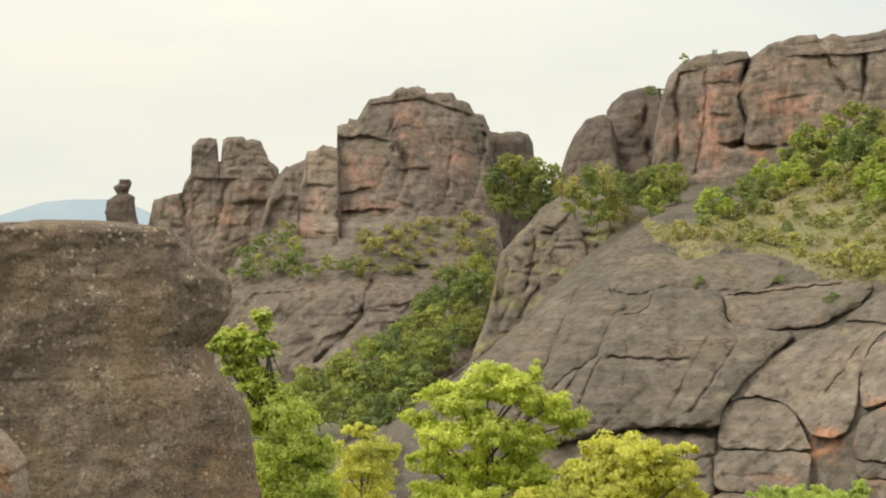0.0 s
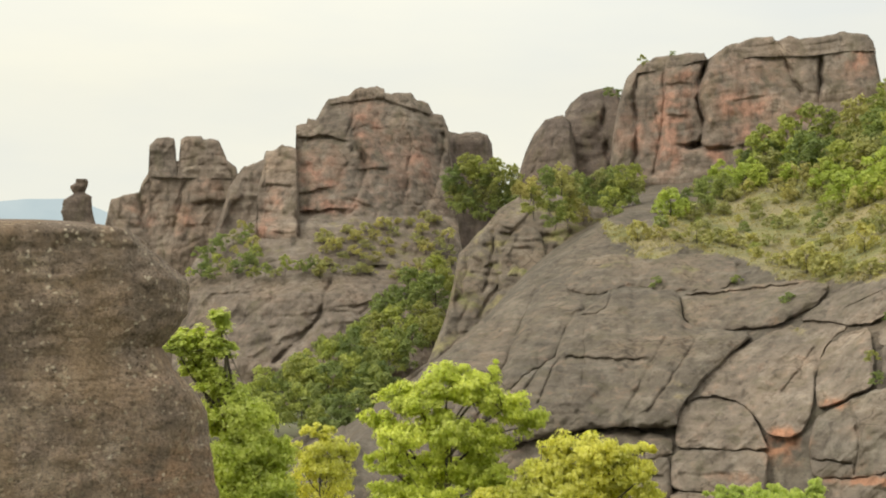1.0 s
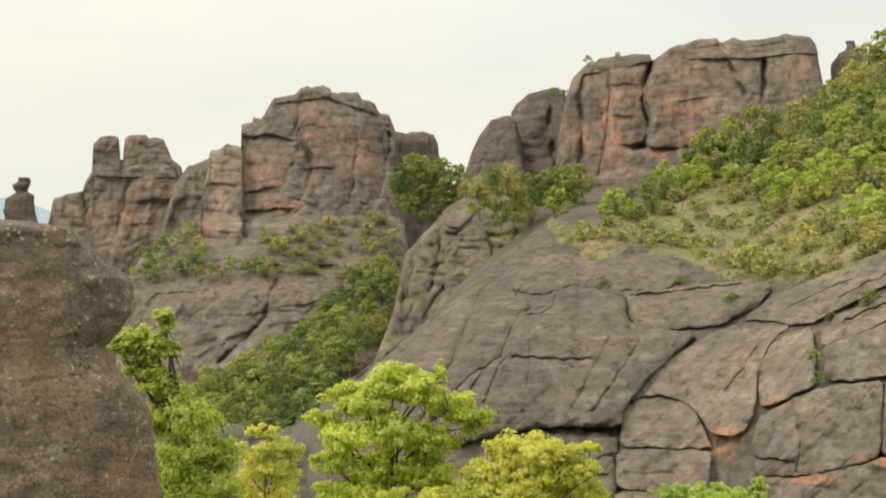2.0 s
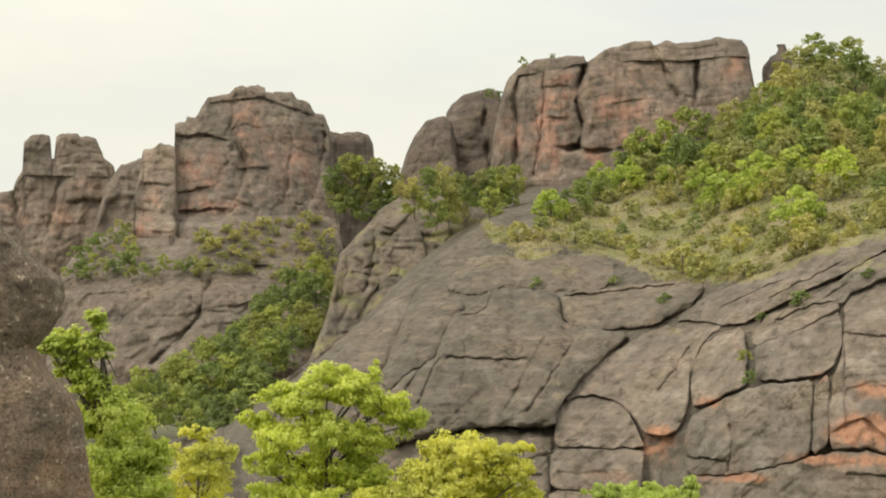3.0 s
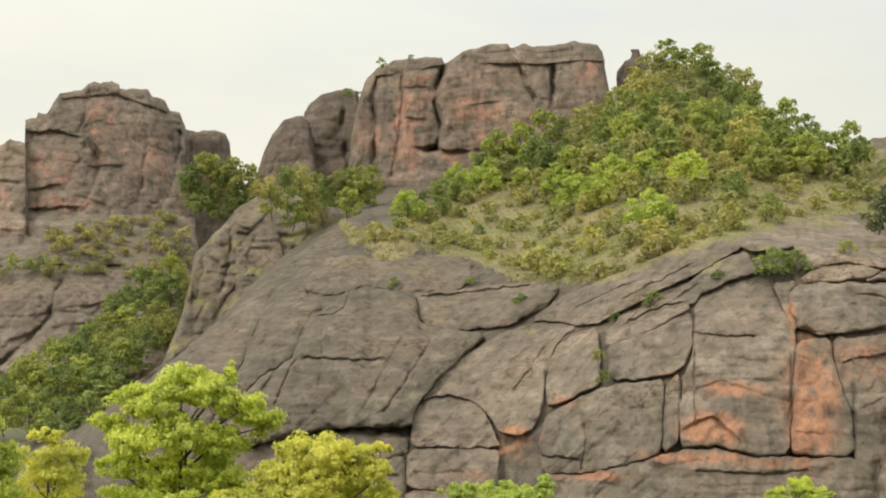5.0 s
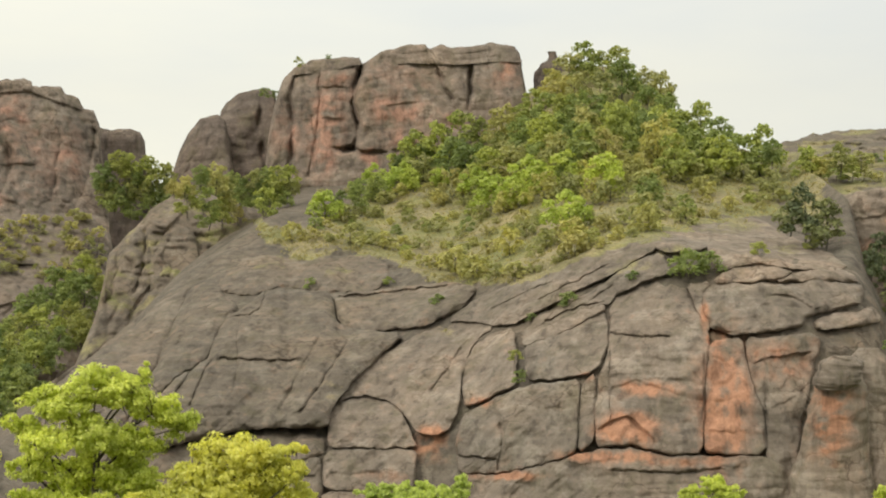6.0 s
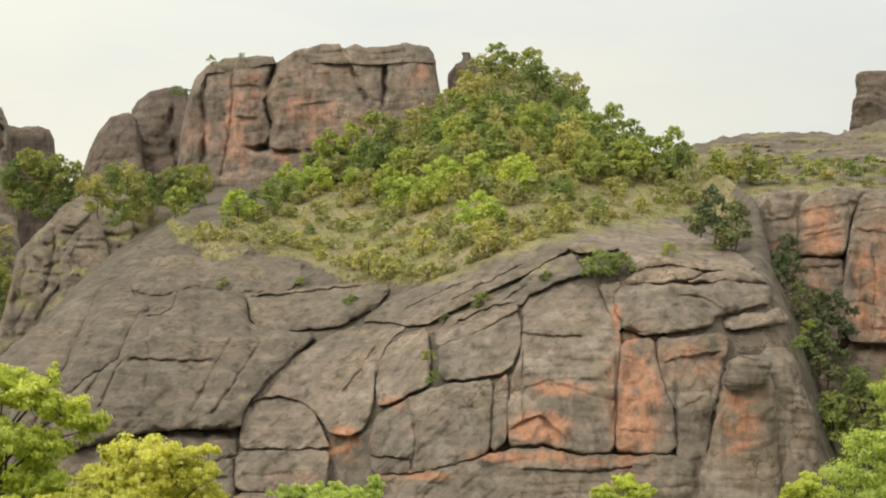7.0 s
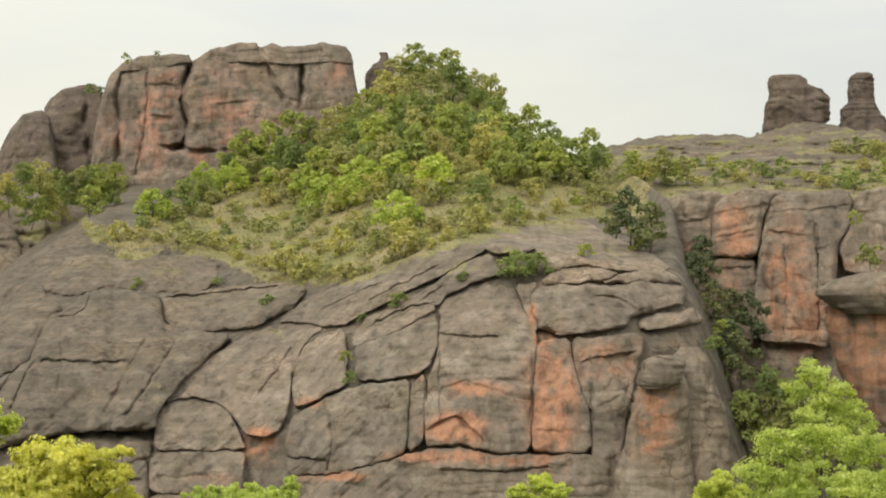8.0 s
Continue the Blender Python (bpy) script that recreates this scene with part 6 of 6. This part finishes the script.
for t_az, t_el, k, sc in ((24.47, 1.55, 0, 1.7), (25.13, 1.59, 1, 1.4), (9.84, 1.09, 2, 0.75), (19.86, 0.39, 1, 0.9), (22.39, 1.37, 0, 0.7), (17.96, -2.56, 2, 0.7), (17.78, -1.69, 1, 0.6),
                          (14.83, 0.39, 0, 0.9), (27.1, 2.35, 1, 0.8), (29.06, 2.56, 2, 0.9), (32.03, -1.24, 0, 0.9), (32.25, -0.6, 2, 0.8), (12.89, 1.26, 0, 0.6), (18.43, -0.16, 1, 0.5)):
    place(STOCK_G[k], t_az, t_el, float(hill_d(np.array(t_az), np.array(t_el))) - (7.0 if t_el < -0.5 else 0.6), 2.0 + k, sc, 0.8)
for t_az, t_el, d, k, sc in ((28.85, 2.99, 188, 0, 1.3), (28.31, 3.22, 190, 1, 1.0), (29.6, 2.66, 186, 1, 1.2), (31.73, 0.91, 196, 0, 1.0), (32.57, -0.6, 196, 1, 1.2), (33.41, -0.81, 196, 0, 1.2), (31.53, 1.78, 200, 1, 1.0), (31.2, 1.35, 188, 1, 0.8), (31.98, 0.05, 185, 0, 0.8), (32.56, -1.67, 180, 1, 1.0), (32.97, -2.53, 178, 0, 1.2)):
    place(STOCK_D[k], t_az, t_el, d, k * 2.0, sc)
scatter(STOCK_T, [(1.67, 4.38), (2.11, 5.26), (2.56, 5.48), (4.42, 4.81), (5.84, 4.58), (7.37, 4.9), (9.1, 4.98), (9.31, 4.66), (6.93, 3.59), (4.97, 3.49), (3.87, 3.72), (2.55, 3.5)], 34, lambda a, e: 272 + 14 * smooth(4.0, 7.0, a), 0.6, 1.0, "trees in the saddle", 4, 0.4)
scatter(STOCK_T, [(-6.19, -4.58), (-4.89, -3.07), (-3.15, -1.77), (-0.96, -0.46), (0.35, 0.86), (1.45, 1.52), (1.89, 0.42), (1.45, -1.11), (-0.52, -2.86), (-1.83, -4.81)], 60, lambda a, e: 215 + 14 * (e + 4.5), 0.6, 1.2, "valley wood", 5, 0.5)
scatter(STOCK_G + STOCK_B[:1], [(-8.17, 1.5), (-7.53, 2.59), (-6.23, 3.48), (-5.58, 3.04), (-5.35, 1.73), (-4.04, 1.95), (-3.17, 1.96), (-3.16, 1.52), (-4.91, 1.51), (-6.66, 1.4)], 26, lambda a, e: massif_d(a, e) - 3, 0.9, 1.5, "bushes below the massif", 6, 0.35)
scatter(STOCK_B, [(-4.04, 1.52), (-3.17, 2.83), (-1.85, 3.5), (1.45, 3.72), (2.11, 2.4), (1.67, 1.3), (-0.97, 1.52)], 46, lambda a, e: massif_d(a, e) - 2, 0.8, 1.7, "scrub on the ledge", 7, 0.4, (0.6, 0.9))
scatter(STOCK_G + STOCK_B[:2], [(28.1, 5.51), (30.71, 5.91), (34.95, 5.61), (39.05, 5.7), (39.04, 4.76), (33.89, 4.94), (30.7, 5)], 34, lambda a, e: 230 + 22 * np.clip(e - 4.5, 0, 3), 0.7, 1.4, "scrub on the ridge", 8, 0.45, (0.6, 0.9))
for t_az, t_el, k, sc in ((28.97, 5.17, 0, 0.9), (30.16, 5.38, 1, 0.8), (27.67, 5.73, 2, 0.7)):
    place(STOCK_T[k], t_az, t_el, 240, k, sc)
scatter(STOCK_T, [(32.74, -5.08), (32.96, -3.81), (33.81, -2.95), (35.27, -2.51), (36.29, -3.34), (37.49, -4.78), (39.3, -4.94), (39.26, -7.6), (33.76, -7.79), (33.15, -6.13)], 14, lambda a, e: 172 + 0 * a, 0.7, 1.1, "trees in the gully", 9, 0.6)
for t_az, t_el, d, k, sc in ((8.05, 8.47, 302, 0, 0.9), (8.47, 8.44, 302, 1, 0.7), (9.41, 9.66, 293, 2, 0.8), (10.53, 9.95, 300, 0, 0.5), (37.21, 4.81, 214, 1, 1.2), (37.3, 3.47, 208, 2, 0.8), (37.79, 1.94, 190, 0, 1.2)):
    place(STOCK_G[k], t_az, t_el, d, k, sc)
for t_az, t_el, d, k, sc in ((33.81, 6.85, 290, 0, 0.9), (37.44, 6.07, 270, 1, 2.2), (38.15, 5.84, 265, 2, 2.4), (36.62, 6.2, 270, 3, 1.4), (30.92, 5.69, 245, 1, 1.6), (29.41, 5.32, 240, 2, 2.0)):
    tagged(place(STOCK_B[k], t_az, t_el - 0.12, d, k, sc, 0.8), "brown-green scrub bush on the ridge")
for ob in SPARE:
    for o in (*ob.children_recursive, ob):
        bpy.data.objects.remove(o)
